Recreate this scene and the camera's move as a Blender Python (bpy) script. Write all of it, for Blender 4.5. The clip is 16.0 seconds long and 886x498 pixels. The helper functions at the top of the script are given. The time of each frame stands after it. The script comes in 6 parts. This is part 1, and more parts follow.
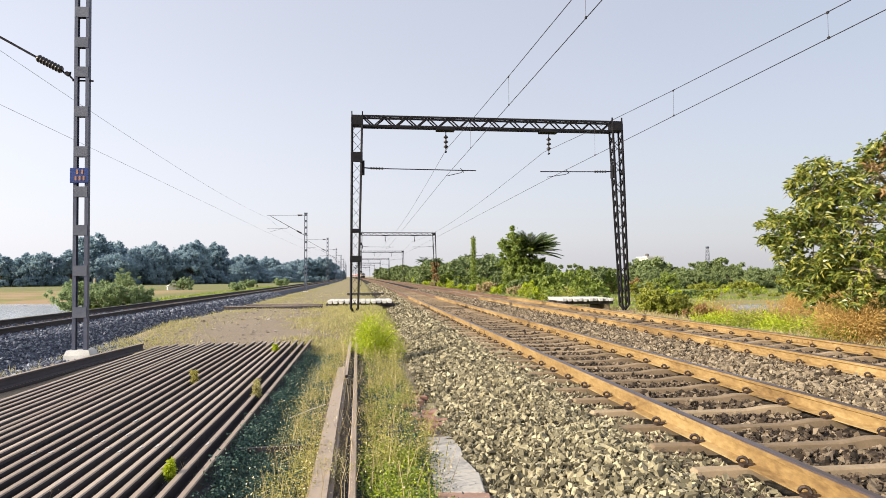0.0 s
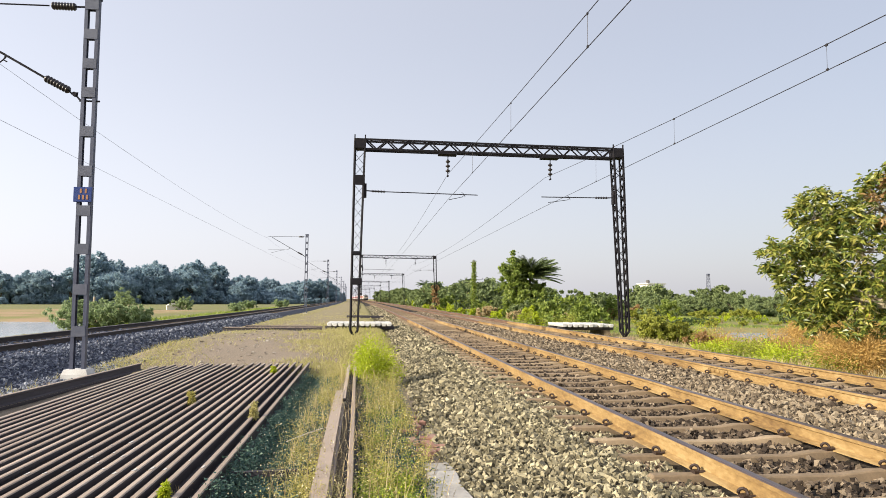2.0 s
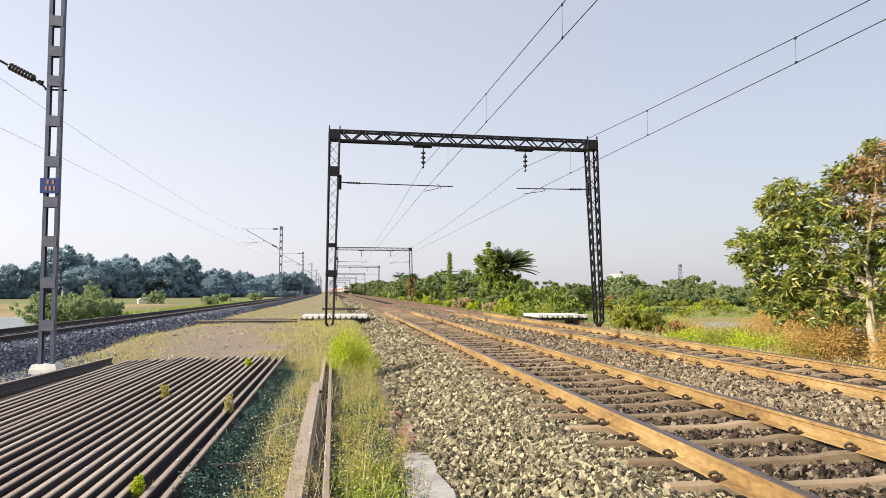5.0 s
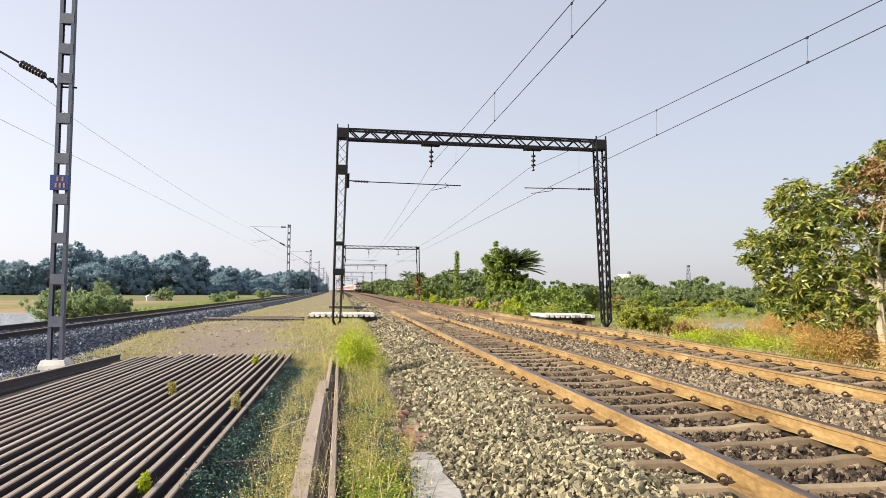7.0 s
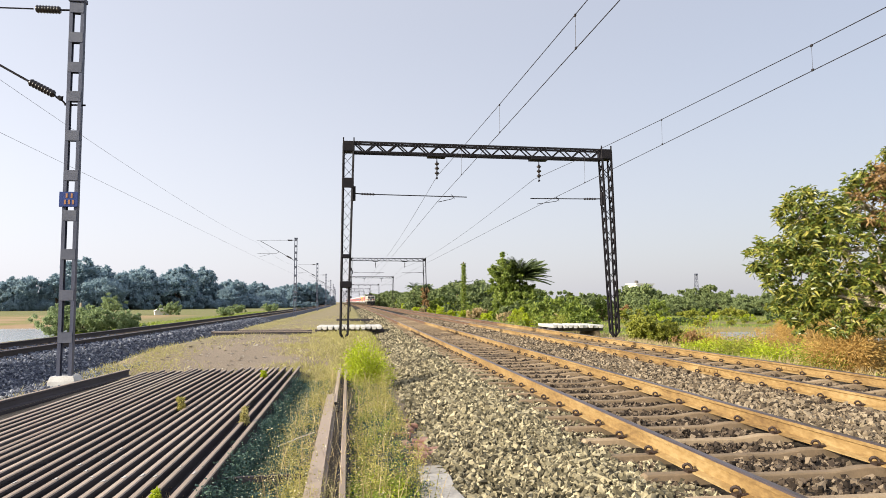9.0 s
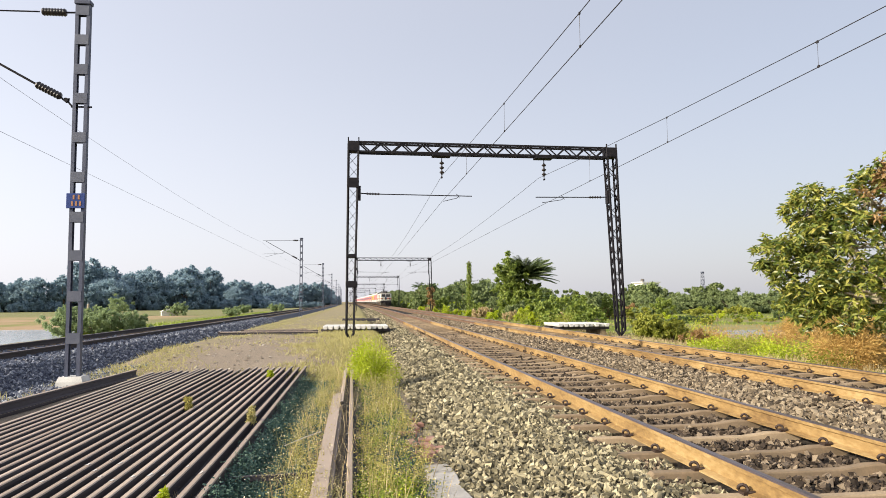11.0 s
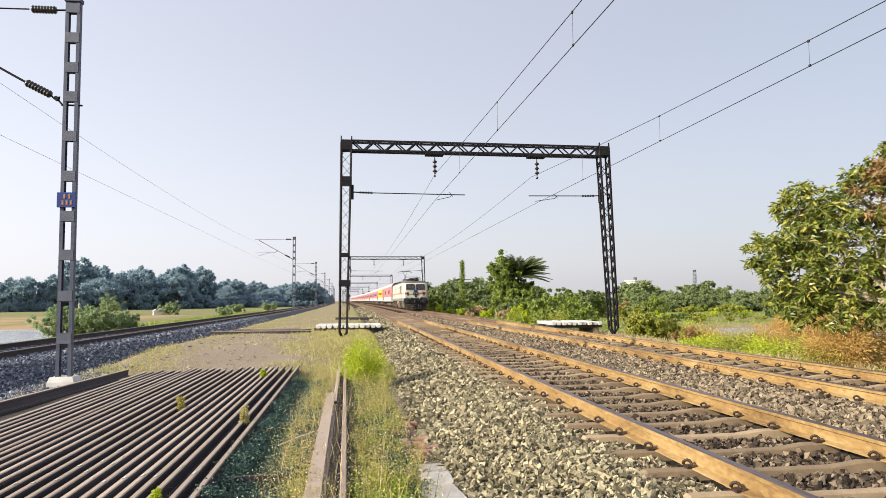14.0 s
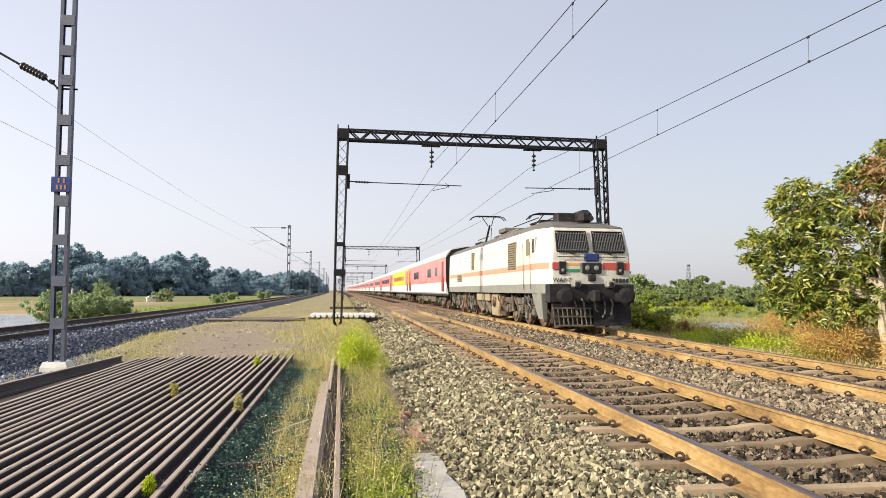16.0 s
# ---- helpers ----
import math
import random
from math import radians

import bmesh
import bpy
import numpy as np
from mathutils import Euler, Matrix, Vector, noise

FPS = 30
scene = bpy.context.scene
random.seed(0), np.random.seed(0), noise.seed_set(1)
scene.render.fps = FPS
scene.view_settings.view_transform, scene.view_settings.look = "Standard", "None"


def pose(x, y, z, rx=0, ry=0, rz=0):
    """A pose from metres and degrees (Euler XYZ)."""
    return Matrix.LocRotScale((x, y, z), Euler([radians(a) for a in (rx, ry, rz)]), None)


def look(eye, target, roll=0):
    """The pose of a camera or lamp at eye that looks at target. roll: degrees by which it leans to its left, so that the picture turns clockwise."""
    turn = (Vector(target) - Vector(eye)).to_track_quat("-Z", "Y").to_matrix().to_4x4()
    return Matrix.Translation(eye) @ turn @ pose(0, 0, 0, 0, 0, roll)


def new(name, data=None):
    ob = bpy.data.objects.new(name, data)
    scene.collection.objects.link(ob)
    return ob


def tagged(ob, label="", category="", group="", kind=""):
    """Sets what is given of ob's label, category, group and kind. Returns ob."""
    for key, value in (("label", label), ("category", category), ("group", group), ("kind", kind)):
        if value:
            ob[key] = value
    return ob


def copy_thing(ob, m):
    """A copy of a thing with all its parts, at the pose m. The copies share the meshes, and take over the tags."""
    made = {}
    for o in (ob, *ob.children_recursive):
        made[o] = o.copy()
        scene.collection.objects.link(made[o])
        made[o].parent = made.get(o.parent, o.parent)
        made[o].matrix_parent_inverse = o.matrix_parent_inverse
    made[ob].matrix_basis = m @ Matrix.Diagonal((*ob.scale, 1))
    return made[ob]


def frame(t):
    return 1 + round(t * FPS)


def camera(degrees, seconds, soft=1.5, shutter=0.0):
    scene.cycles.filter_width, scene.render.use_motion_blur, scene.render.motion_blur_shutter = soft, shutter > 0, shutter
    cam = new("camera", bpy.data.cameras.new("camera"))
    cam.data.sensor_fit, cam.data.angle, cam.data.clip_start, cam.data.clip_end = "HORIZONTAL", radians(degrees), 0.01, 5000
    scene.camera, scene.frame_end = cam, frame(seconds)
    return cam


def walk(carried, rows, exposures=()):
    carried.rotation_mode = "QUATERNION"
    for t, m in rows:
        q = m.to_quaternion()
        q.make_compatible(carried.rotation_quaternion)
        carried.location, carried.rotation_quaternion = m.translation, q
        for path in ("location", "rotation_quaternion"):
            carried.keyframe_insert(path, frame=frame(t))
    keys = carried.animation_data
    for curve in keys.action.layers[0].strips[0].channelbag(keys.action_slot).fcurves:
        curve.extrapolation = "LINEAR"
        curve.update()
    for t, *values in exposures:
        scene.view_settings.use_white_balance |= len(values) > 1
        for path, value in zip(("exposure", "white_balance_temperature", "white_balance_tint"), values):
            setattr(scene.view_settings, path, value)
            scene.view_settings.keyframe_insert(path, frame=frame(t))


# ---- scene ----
# Camera: hand-held on one spot beside the line, 1.26 m above the rail heads.
# World: y runs along the line, x to the right of it, z = 0 at the rail heads of the nearer track.
cam = camera(68.7, 16.0, soft=0.6)
PATH = [
    (0.0, 0.001, -0.000, 1.257, 92.38, 0.32, -7.01),
    (0.5, 0.006, -0.005, 1.260, 93.01, 0.54, -7.36),
    (1.0, 0.006, -0.014, 1.259, 93.41, 0.07, -7.57),
    (1.5, 0.010, -0.018, 1.264, 94.29, -0.32, -7.34),
    (2.0, -0.000, -0.016, 1.267, 94.45, -0.51, -7.00),
    (2.5, -0.013, -0.009, 1.263, 93.55, -0.89, -6.83),
    (3.0, -0.013, -0.006, 1.255, 92.65, -0.99, -7.89),
    (3.5, -0.015, -0.015, 1.247, 92.98, -0.22, -8.34),
    (4.0, -0.012, -0.017, 1.245, 93.79, 0.22, -8.80),
    (6.5, -0.002, 0.006, 1.252, 93.67, -0.86, -9.27),
    (7.0, -0.004, 0.009, 1.249, 93.67, -0.55, -8.51),
    (7.5, -0.015, 0.006, 1.252, 94.16, -0.25, -8.59),
    (8.0, -0.018, -0.004, 1.256, 94.56, -0.18, -8.49),
    (8.5, -0.009, 0.001, 1.257, 94.52, 0.17, -8.08),
    (9.0, -0.015, 0.003, 1.263, 94.66, 0.07, -7.90),
    (11.5, -0.015, -0.007, 1.260, 94.59, 0.38, -7.36),
    (12.0, -0.022, -0.006, 1.260, 94.49, 0.43, -7.67),
    (12.5, -0.020, -0.001, 1.256, 94.18, 0.76, -7.52),
    (13.0, -0.017, 0.001, 1.257, 94.10, 0.75, -7.68),
    (13.5, -0.013, -0.000, 1.258, 94.40, 0.90, -7.96),
    (14.0, -0.017, 0.003, 1.264, 94.48, 0.48, -8.00),
    (14.5, -0.013, 0.006, 1.260, 94.17, 0.34, -7.78),
    (15.0, -0.021, 0.013, 1.265, 94.34, -0.01, -7.67),
    (15.5, -0.030, 0.011, 1.264, 93.98, -0.14, -7.97),
    (16.0, -0.034, 0.015, 1.258, 93.68, -0.36, -8.50),
]
walk(cam, [(r[0], pose(*r[1:])) for r in PATH])

# ---------------------------------------------------------------- light
SUN_EL, SUN_AZ = 24.0, 17.0          # degrees up; degrees that the sun stands behind a line square to the track, on the left
sun_dir = Vector((-math.cos(radians(SUN_EL)) * math.cos(radians(SUN_AZ)),
                  -math.cos(radians(SUN_EL)) * math.sin(radians(SUN_AZ)), math.sin(radians(SUN_EL))))
world = bpy.data.worlds.new("sky")
scene.world = world
world.use_nodes = True
wn = world.node_tree
sky = wn.nodes.new("ShaderNodeTexSky")
sky.sky_type, sky.sun_disc = "NISHITA", False
sky.sun_elevation, sky.sun_rotation = radians(SUN_EL), math.atan2(sun_dir.x, sun_dir.y)
sky.air_density, sky.dust_density, sky.ozone_density = 1.0, 2.4, 1.6
haze = wn.nodes.new("ShaderNodeMix")          # thin winter haze over the whole sky
haze.data_type = "RGBA"
wn.links.new(sky.outputs[0], haze.inputs[6])
sky_dir = wn.nodes.new("ShaderNodeTexCoord")
height = wn.nodes.new("ShaderNodeSeparateXYZ")
wn.links.new(sky_dir.outputs["Generated"], height.inputs[0])
depth = wn.nodes.new("ShaderNodeValToRGB")            # the haze lies thickest along the horizon and thins overhead
depth.color_ramp.interpolation = "EASE"
depth.color_ramp.elements.new(0.44)
for e, (p, v) in zip(depth.color_ramp.elements, ((0.0, 0.74), (0.44, 0.52), (1.0, 0.40))):
    e.position, e.color = p, (v, v, v, 1)
wn.links.new(height.outputs[2], depth.inputs[0])
wn.links.new(depth.outputs[0], haze.inputs[0])
toward = wn.nodes.new("ShaderNodeVectorMath")         # cosine of the angle to the sun
toward.operation = "DOT_PRODUCT"
toward.inputs[1].default_value = sun_dir
wn.links.new(sky_dir.outputs["Generated"], toward.inputs[0])
scatter = wn.nodes.new("ShaderNodeMapRange")
for i, v in enumerate((-1.0, 1.0, 0.62, 1.50)):
    scatter.inputs[i + 1].default_value = v
wn.links.new(toward.outputs["Value"], scatter.inputs[0])
veil = wn.nodes.new("ShaderNodeVectorMath")
veil.operation = "SCALE"
veil.inputs[0].default_value = (6.1, 6.05, 6.55)
wn.links.new(scatter.outputs[0], veil.inputs["Scale"])
wn.links.new(veil.outputs[0], haze.inputs[7])
wn.links.new(haze.outputs[2], wn.nodes["Background"].inputs[0])
wn.nodes["Background"].inputs[1].default_value = 0.115
sun = new("sun", bpy.data.lights.new("sun", "SUN"))
sun.data.energy, sun.data.angle, sun.data.color = 5.0, radians(0.6), (1.0, 0.89, 0.71)
sun.matrix_world = look(sun_dir * 60, (0, 0, 0))
scene.view_settings.exposure = 0.5

rng = np.random.default_rng(7)
rnd = random.Random(5)


# ---------------------------------------------------------------- materials
def mat(name, stops, scale=6.0, fine=60.0, rough=0.7, metal=0.0, bump=0.25, dist=0.01, island=0.0, glow=None, spec=0.5, leaf=0.0, stretch=(1, 1, 1), mix=0.45, vary=0.0):
    """A surface with colour wandering over stops at two scales, and fine relief."""
    m = bpy.data.materials.new(name)
    m.use_nodes = True
    t = m.node_tree
    n, k = t.nodes, t.links
    b = n["Principled BSDF"]
    co = n.new("ShaderNodeTexCoord")
    mp = n.new("ShaderNodeMapping")
    mp.inputs["Scale"].default_value = stretch
    k.new(co.outputs["Object"], mp.inputs[0])
    oi = n.new("ShaderNodeObjectInfo")
    off = n.new("ShaderNodeMath")
    off.operation = "MULTIPLY"
    off.inputs[1].default_value = 37.0
    k.new(oi.outputs["Random"], off.inputs[0])

    def cloud(s, detail):
        c = n.new("ShaderNodeTexNoise")
        c.noise_dimensions = "4D"
        c.inputs["Scale"].default_value, c.inputs["Detail"].default_value, c.inputs["Roughness"].default_value = s, detail, 0.62
        k.new(mp.outputs[0], c.inputs["Vector"])
        k.new(off.outputs[0], c.inputs["W"])
        return c.outputs["Fac"]

    def combine(a, b_, w):
        x = n.new("ShaderNodeMix")
        x.inputs[0].default_value = w
        k.new(a, x.inputs[2])
        k.new(b_, x.inputs[3])
        return x.outputs[0]

    big, small = cloud(scale, 4), cloud(fine, 3)
    value = combine(big, small, mix)
    if island:
        geo = n.new("ShaderNodeNewGeometry")
        value = combine(value, geo.outputs["Random Per Island"], island)
    if vary:
        value = combine(value, oi.outputs["Random"], vary)
    ramp = n.new("ShaderNodeValToRGB")
    lo, hi = (0.12, 0.88) if island or vary else (0.30, 0.70)
    while len(ramp.color_ramp.elements) < len(stops):
        ramp.color_ramp.elements.new(0.5)
    for i, c in enumerate(stops):
        e = ramp.color_ramp.elements[i]
        e.position, e.color = lo + (hi - lo) * i / max(1, len(stops) - 1), (*c, 1)
    k.new(value, ramp.inputs[0])
    k.new(ramp.outputs[0], b.inputs["Base Color"])
    b.inputs["Metallic"].default_value = metal
    b.inputs["Specular IOR Level"].default_value = spec
    rr = n.new("ShaderNodeMapRange")
    rr.inputs[1].default_value, rr.inputs[2].default_value = 0.25, 0.75
    rr.inputs[3].default_value, rr.inputs[4].default_value = max(0.02, rough - 0.12), min(1, rough + 0.12)
    k.new(small, rr.inputs[0])
    k.new(rr.outputs[0], b.inputs["Roughness"])
    if bump:
        bp = n.new("ShaderNodeBump")
        bp.inputs["Strength"].default_value, bp.inputs["Distance"].default_value = bump, dist
        k.new(combine(big, small, 0.6), bp.inputs["Height"])
        k.new(bp.outputs[0], b.inputs["Normal"])
    if leaf:
        tr = n.new("ShaderNodeBsdfTranslucent")
        k.new(ramp.outputs[0], tr.inputs[0])
        ms = n.new("ShaderNodeMixShader")
        ms.inputs[0].default_value = leaf
        k.new(b.outputs[0], ms.inputs[1])
        k.new(tr.outputs[0], ms.inputs[2])
        k.new(ms.outputs[0], n["Material Output"].inputs[0])
    if glow:
        b.inputs["Emission Color"].default_value, b.inputs["Emission Strength"].default_value = (*glow[:3], 1), glow[3]
    return m


M_RUST = mat("rusted_rail_side", [(0.10, 0.052, 0.019), (0.295, 0.188, 0.070), (0.485, 0.355, 0.170)], 2.2, 30, 0.75, 0.0, 0.25, 0.003, stretch=(1, 0.4, 1.0), mix=0.4)
M_HEAD = mat("worn_rail_head", [(0.10, 0.075, 0.075), (0.22, 0.165, 0.15), (0.17, 0.14, 0.15)], 4, 60, 0.38, 0.85, 0.05, 0.001, stretch=(1, 0.1, 1))
# shade in the stack's gaps is put into this near-black side colour
M_RAILDARK = mat("shade_dark_rail", [(0.020, 0.019, 0.025), (0.052, 0.046, 0.053), (0.10, 0.086, 0.09)], 3, 50, 0.7, 0.0, 0.3, 0.003, vary=0.35, stretch=(1, 0.2, 1))
# weathered heads coloured paler still, for the sun on their tops
M_STACKTOP = mat("weathered_sunlit_rail_head", [(0.22, 0.165, 0.125), (0.40, 0.315, 0.245), (0.57, 0.465, 0.375)], 2, 40, 0.6, 0.0, 0.2, 0.002, vary=0.35, stretch=(1, 0.2, 1))
M_STONE = mat("crushed_ballast_stone", [(0.024, 0.022, 0.016), (0.150, 0.132, 0.084), (0.315, 0.278, 0.180), (0.56, 0.495, 0.33)], 9, 70, 0.9, 0, 0.4, 0.006, island=0.6, spec=0.25)
M_STONEBR = mat("rust_stained_ballast_stone", [(0.03, 0.023, 0.017), (0.15, 0.117, 0.080), (0.27, 0.215, 0.148), (0.41, 0.34, 0.24)], 9, 70, 0.9, 0, 0.4, 0.006, island=0.6, spec=0.25)
# brown stone, its colour taken further down for shade between the sleepers
M_CRIB = mat("brown_shaded_ballast_stone", [(0.010, 0.008, 0.006), (0.052, 0.038, 0.028), (0.135, 0.102, 0.073), (0.34, 0.27, 0.19)], 9, 70, 0.9, 0, 0.4, 0.006, island=0.6, spec=0.25)
M_REDRUST = mat("dark_red_brown_rail_side", [(0.06, 0.033, 0.02), (0.14, 0.078, 0.045), (0.22, 0.13, 0.075)], 1.6, 24, 0.75, 0.0, 0.25, 0.003, stretch=(1, 0.7, 1), mix=0.35)
# the raised bank's bluish shade is carried by these two ballast colours
M_SHADESTONE = mat("shade_blue_ballast_stone", [(0.040, 0.047, 0.070), (0.105, 0.118, 0.160), (0.20, 0.22, 0.27), (0.38, 0.40, 0.43)], 9, 70, 0.9, 0, 0.4, 0.006, island=0.6, spec=0.25)
M_DARKBED = mat("shade_blue_ballast_bed", [(0.030, 0.034, 0.046), (0.080, 0.088, 0.112), (0.15, 0.16, 0.185)], 14, 26, 0.95, 0, 1.0, 0.04, spec=0.2, mix=0.6)
# rail sides turned from the sun get their shade as base colour
M_DARKRAIL = mat("shade_dark_rail_side", [(0.02, 0.016, 0.016), (0.04, 0.03, 0.028), (0.07, 0.05, 0.042)], 3, 40, 0.7, 0.0, 0.2, 0.003, stretch=(1, 0.25, 1))
# weed green darkened and blued to hold the shadow beside the stack
M_DARKWEED = mat("shade_blue_green_weed", [(0.024, 0.066, 0.066), (0.06, 0.125, 0.105), (0.15, 0.23, 0.14)], 1.5, 9, 0.6, 0, 0, 0.01, island=0.5, leaf=0.25)
M_STRAWGREEN = mat("pale_straw_green_grass", [(0.30, 0.28, 0.10), (0.48, 0.44, 0.18), (0.62, 0.56, 0.28)], 1.2, 8, 0.85, 0, 0, 0.01, island=0.55, leaf=0.35)
# near-black bed colour supplies the shade in gaps between loose stones
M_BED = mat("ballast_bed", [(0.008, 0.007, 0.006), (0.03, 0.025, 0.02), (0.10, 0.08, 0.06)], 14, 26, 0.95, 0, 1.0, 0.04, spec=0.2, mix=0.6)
M_SLEEPER = mat("stained_concrete_sleeper", [(0.11, 0.080, 0.050), (0.29, 0.213, 0.134), (0.52, 0.405, 0.265)], 7, 50, 0.9, 0, 0.4, 0.005, vary=0.3)
M_CLIP = mat("dark_steel_clip", [(0.022, 0.014, 0.012), (0.06, 0.036, 0.026)], 20, 90, 0.6, 0.2, 0.1, 0.002)
M_WHITECON = mat("pale_concrete", [(0.45, 0.44, 0.41), (0.62, 0.61, 0.58), (0.74, 0.73, 0.70)], 4, 40, 0.85, 0, 0.3, 0.004)
M_STEEL = mat("dark_painted_steel", [(0.008, 0.008, 0.011), (0.016, 0.015, 0.019), (0.030, 0.025, 0.023)], 5, 50, 0.7, 0.0, 0.1, 0.002, spec=0.15)
M_MAST = mat("grey_galvanised_steel", [(0.038, 0.045, 0.075), (0.066, 0.076, 0.118), (0.10, 0.112, 0.16)], 3, 40, 0.55, 0.1, 0.1, 0.002)
M_MASTPLATE = mat("pale_galvanised_plate", [(0.065, 0.074, 0.105), (0.098, 0.108, 0.145), (0.14, 0.15, 0.185)], 3, 40, 0.55, 0.2, 0.1, 0.002)
M_WIRE = mat("tarnished_wire", [(0.015, 0.014, 0.018), (0.04, 0.034, 0.034)], 2, 20, 0.6, 0.4, 0, 0.001)
M_INSUL = mat("brown_porcelain", [(0.012, 0.010, 0.011), (0.03, 0.022, 0.02)], 6, 30, 0.3, 0, 0, 0.001)
M_BLUE = mat("blue_enamel", [(0.010, 0.03, 0.15), (0.016, 0.045, 0.21)], 6, 40, 0.4, 0, 0, 0.001)
M_NAVY = mat("navy_enamel", [(0.010, 0.025, 0.11), (0.016, 0.038, 0.16)], 6, 40, 0.4, 0, 0, 0.001)
M_ORANGE = mat("orange_paint", [(0.33, 0.15, 0.07), (0.42, 0.20, 0.09)], 6, 40, 0.6, 0, 0, 0.001)
# both water colours are lightened to carry the bright sky's reflection
M_WATER = mat("still_pond_water", [(0.16, 0.185, 0.21), (0.22, 0.25, 0.275)], 2.5, 11, 0.12, 0, 0.3, 0.05)
M_POND = mat("pale_sky_tinted_pond_water", [(0.30, 0.33, 0.36), (0.38, 0.42, 0.45)], 2.5, 11, 0.12, 0, 0.2, 0.03)
M_SLAB = mat("dirty_chipped_concrete", [(0.20, 0.18, 0.15), (0.46, 0.43, 0.385), (0.64, 0.61, 0.57)], 3, 30, 0.9, 0, 0.6, 0.008, vary=0.2)
M_BRICK = mat("weathered_red_brick", [(0.22, 0.105, 0.075), (0.35, 0.195, 0.145), (0.42, 0.30, 0.235)], 8, 60, 0.9, 0, 0.4, 0.004, vary=0.3)
M_RUBBLE = mat("pale_rubble", [(0.12, 0.10, 0.08), (0.32, 0.27, 0.22), (0.60, 0.55, 0.48)], 9, 50, 0.9, 0, 0.3, 0.004, island=0.6)
M_WOOD = mat("brown_bark", [(0.07, 0.05, 0.035), (0.16, 0.12, 0.085), (0.27, 0.22, 0.17)], 6, 40, 0.9, 0, 0.6, 0.02, stretch=(1, 1, 0.3))
M_PALEWOOD = mat("pale_bark", [(0.22, 0.19, 0.13), (0.36, 0.31, 0.22), (0.46, 0.42, 0.32)], 6, 40, 0.9, 0, 0.6, 0.01, stretch=(1, 1, 0.3))
M_MANGO = mat("glossy_broad_leaf", [(0.026, 0.055, 0.014), (0.105, 0.150, 0.028), (0.29, 0.31, 0.055), (0.56, 0.47, 0.13)], 0.8, 6, 0.38, 0, 0, 0.01, island=0.55, leaf=0.2)
M_BROWNLEAF = mat("dry_brown_leaf", [(0.22, 0.13, 0.055), (0.38, 0.24, 0.10), (0.50, 0.36, 0.18)], 0.8, 6, 0.8, 0, 0, 0.01, island=0.6, leaf=0.3)
M_BUSH = mat("green_shrub_leaf", [(0.085, 0.14, 0.026), (0.215, 0.285, 0.05), (0.37, 0.42, 0.08)], 0.5, 5, 0.55, 0, 0, 0.01, island=0.5, leaf=0.35)
M_YELLOWBUSH = mat("olive_yellow_shrub_leaf", [(0.13, 0.16, 0.022), (0.30, 0.33, 0.042), (0.48, 0.46, 0.09)], 0.5, 5, 0.55, 0, 0, 0.01, island=0.5, leaf=0.35)
M_LIME = mat("bright_yellow_green_leaf", [(0.27, 0.36, 0.018), (0.46, 0.54, 0.03), (0.62, 0.66, 0.06)], 0.7, 6, 0.55, 0, 0, 0.01, island=0.5, leaf=0.4)
M_PALESHRUB = mat("pale_green_shrub_leaf", [(0.19, 0.27, 0.13), (0.30, 0.385, 0.19), (0.43, 0.49, 0.25)], 0.4, 4, 0.7, 0, 0, 0.01, island=0.35, leaf=0.45)
M_DARKTREE = mat("dark_tree_leaf", [(0.04, 0.075, 0.028), (0.085, 0.135, 0.045), (0.15, 0.20, 0.065)], 0.25, 2, 0.7, 0, 0, 0.01, island=0.45, leaf=0.25)
# distance haze is mixed into this leaf colour as blue and paleness
M_HAZETREE = mat("haze_blue_tree_leaf", [(0.26, 0.37, 0.45), (0.32, 0.43, 0.49), (0.39, 0.49, 0.51)], 0.12, 2, 0.9, 0, 0, 0.01, island=0.12, leaf=0.55, spec=0.05)
M_MIDTREE = mat("olive_green_tree_leaf", [(0.09, 0.14, 0.062), (0.19, 0.245, 0.095), (0.33, 0.365, 0.135)], 0.2, 2, 0.75, 0, 0, 0.01, island=0.25, leaf=0.25)
M_DRY = mat("dry_straw_grass", [(0.33, 0.24, 0.12), (0.52, 0.41, 0.22), (0.66, 0.55, 0.33)], 1.2, 8, 0.85, 0, 0, 0.01, island=0.55, leaf=0.3)
M_WEED = mat("yellow_green_weed", [(0.19, 0.19, 0.042), (0.42, 0.385, 0.10), (0.65, 0.56, 0.23)], 1.5, 9, 0.7, 0, 0, 0.01, island=0.5, leaf=0.35)
M_GRASS = mat("green_grass_blade", [(0.12, 0.19, 0.025), (0.26, 0.34, 0.05), (0.44, 0.48, 0.10)], 1.0, 8, 0.7, 0, 0, 0.01, island=0.5, leaf=0.35)
M_THICKET = mat("tan_dead_stalk", [(0.28, 0.165, 0.045), (0.52, 0.33, 0.10), (0.68, 0.48, 0.17)], 1.2, 8, 0.85, 0, 0, 0.01, island=0.55, leaf=0.3)
M_FLOWER = mat("small_pale_seed_head", [(0.58, 0.52, 0.32), (0.74, 0.70, 0.52)], 3, 20, 0.8, 0, 0, 0.01)
M_BUILD = mat("whitewashed_wall", [(0.62, 0.60, 0.57), (0.78, 0.76, 0.73)], 0.5, 5, 0.9, 0, 0.1, 0.01)
# train
M_WHITE = mat("off_white_train_paint", [(0.46, 0.435, 0.365), (0.58, 0.555, 0.48), (0.67, 0.645, 0.57)], 1.2, 12, 0.42, 0, 0.03, 0.003, stretch=(1, 1, 0.35))
M_STRIPE = mat("orange_red_stripe", [(0.52, 0.22, 0.14), (0.61, 0.29, 0.19)], 2, 20, 0.45, 0, 0.02, 0.002)
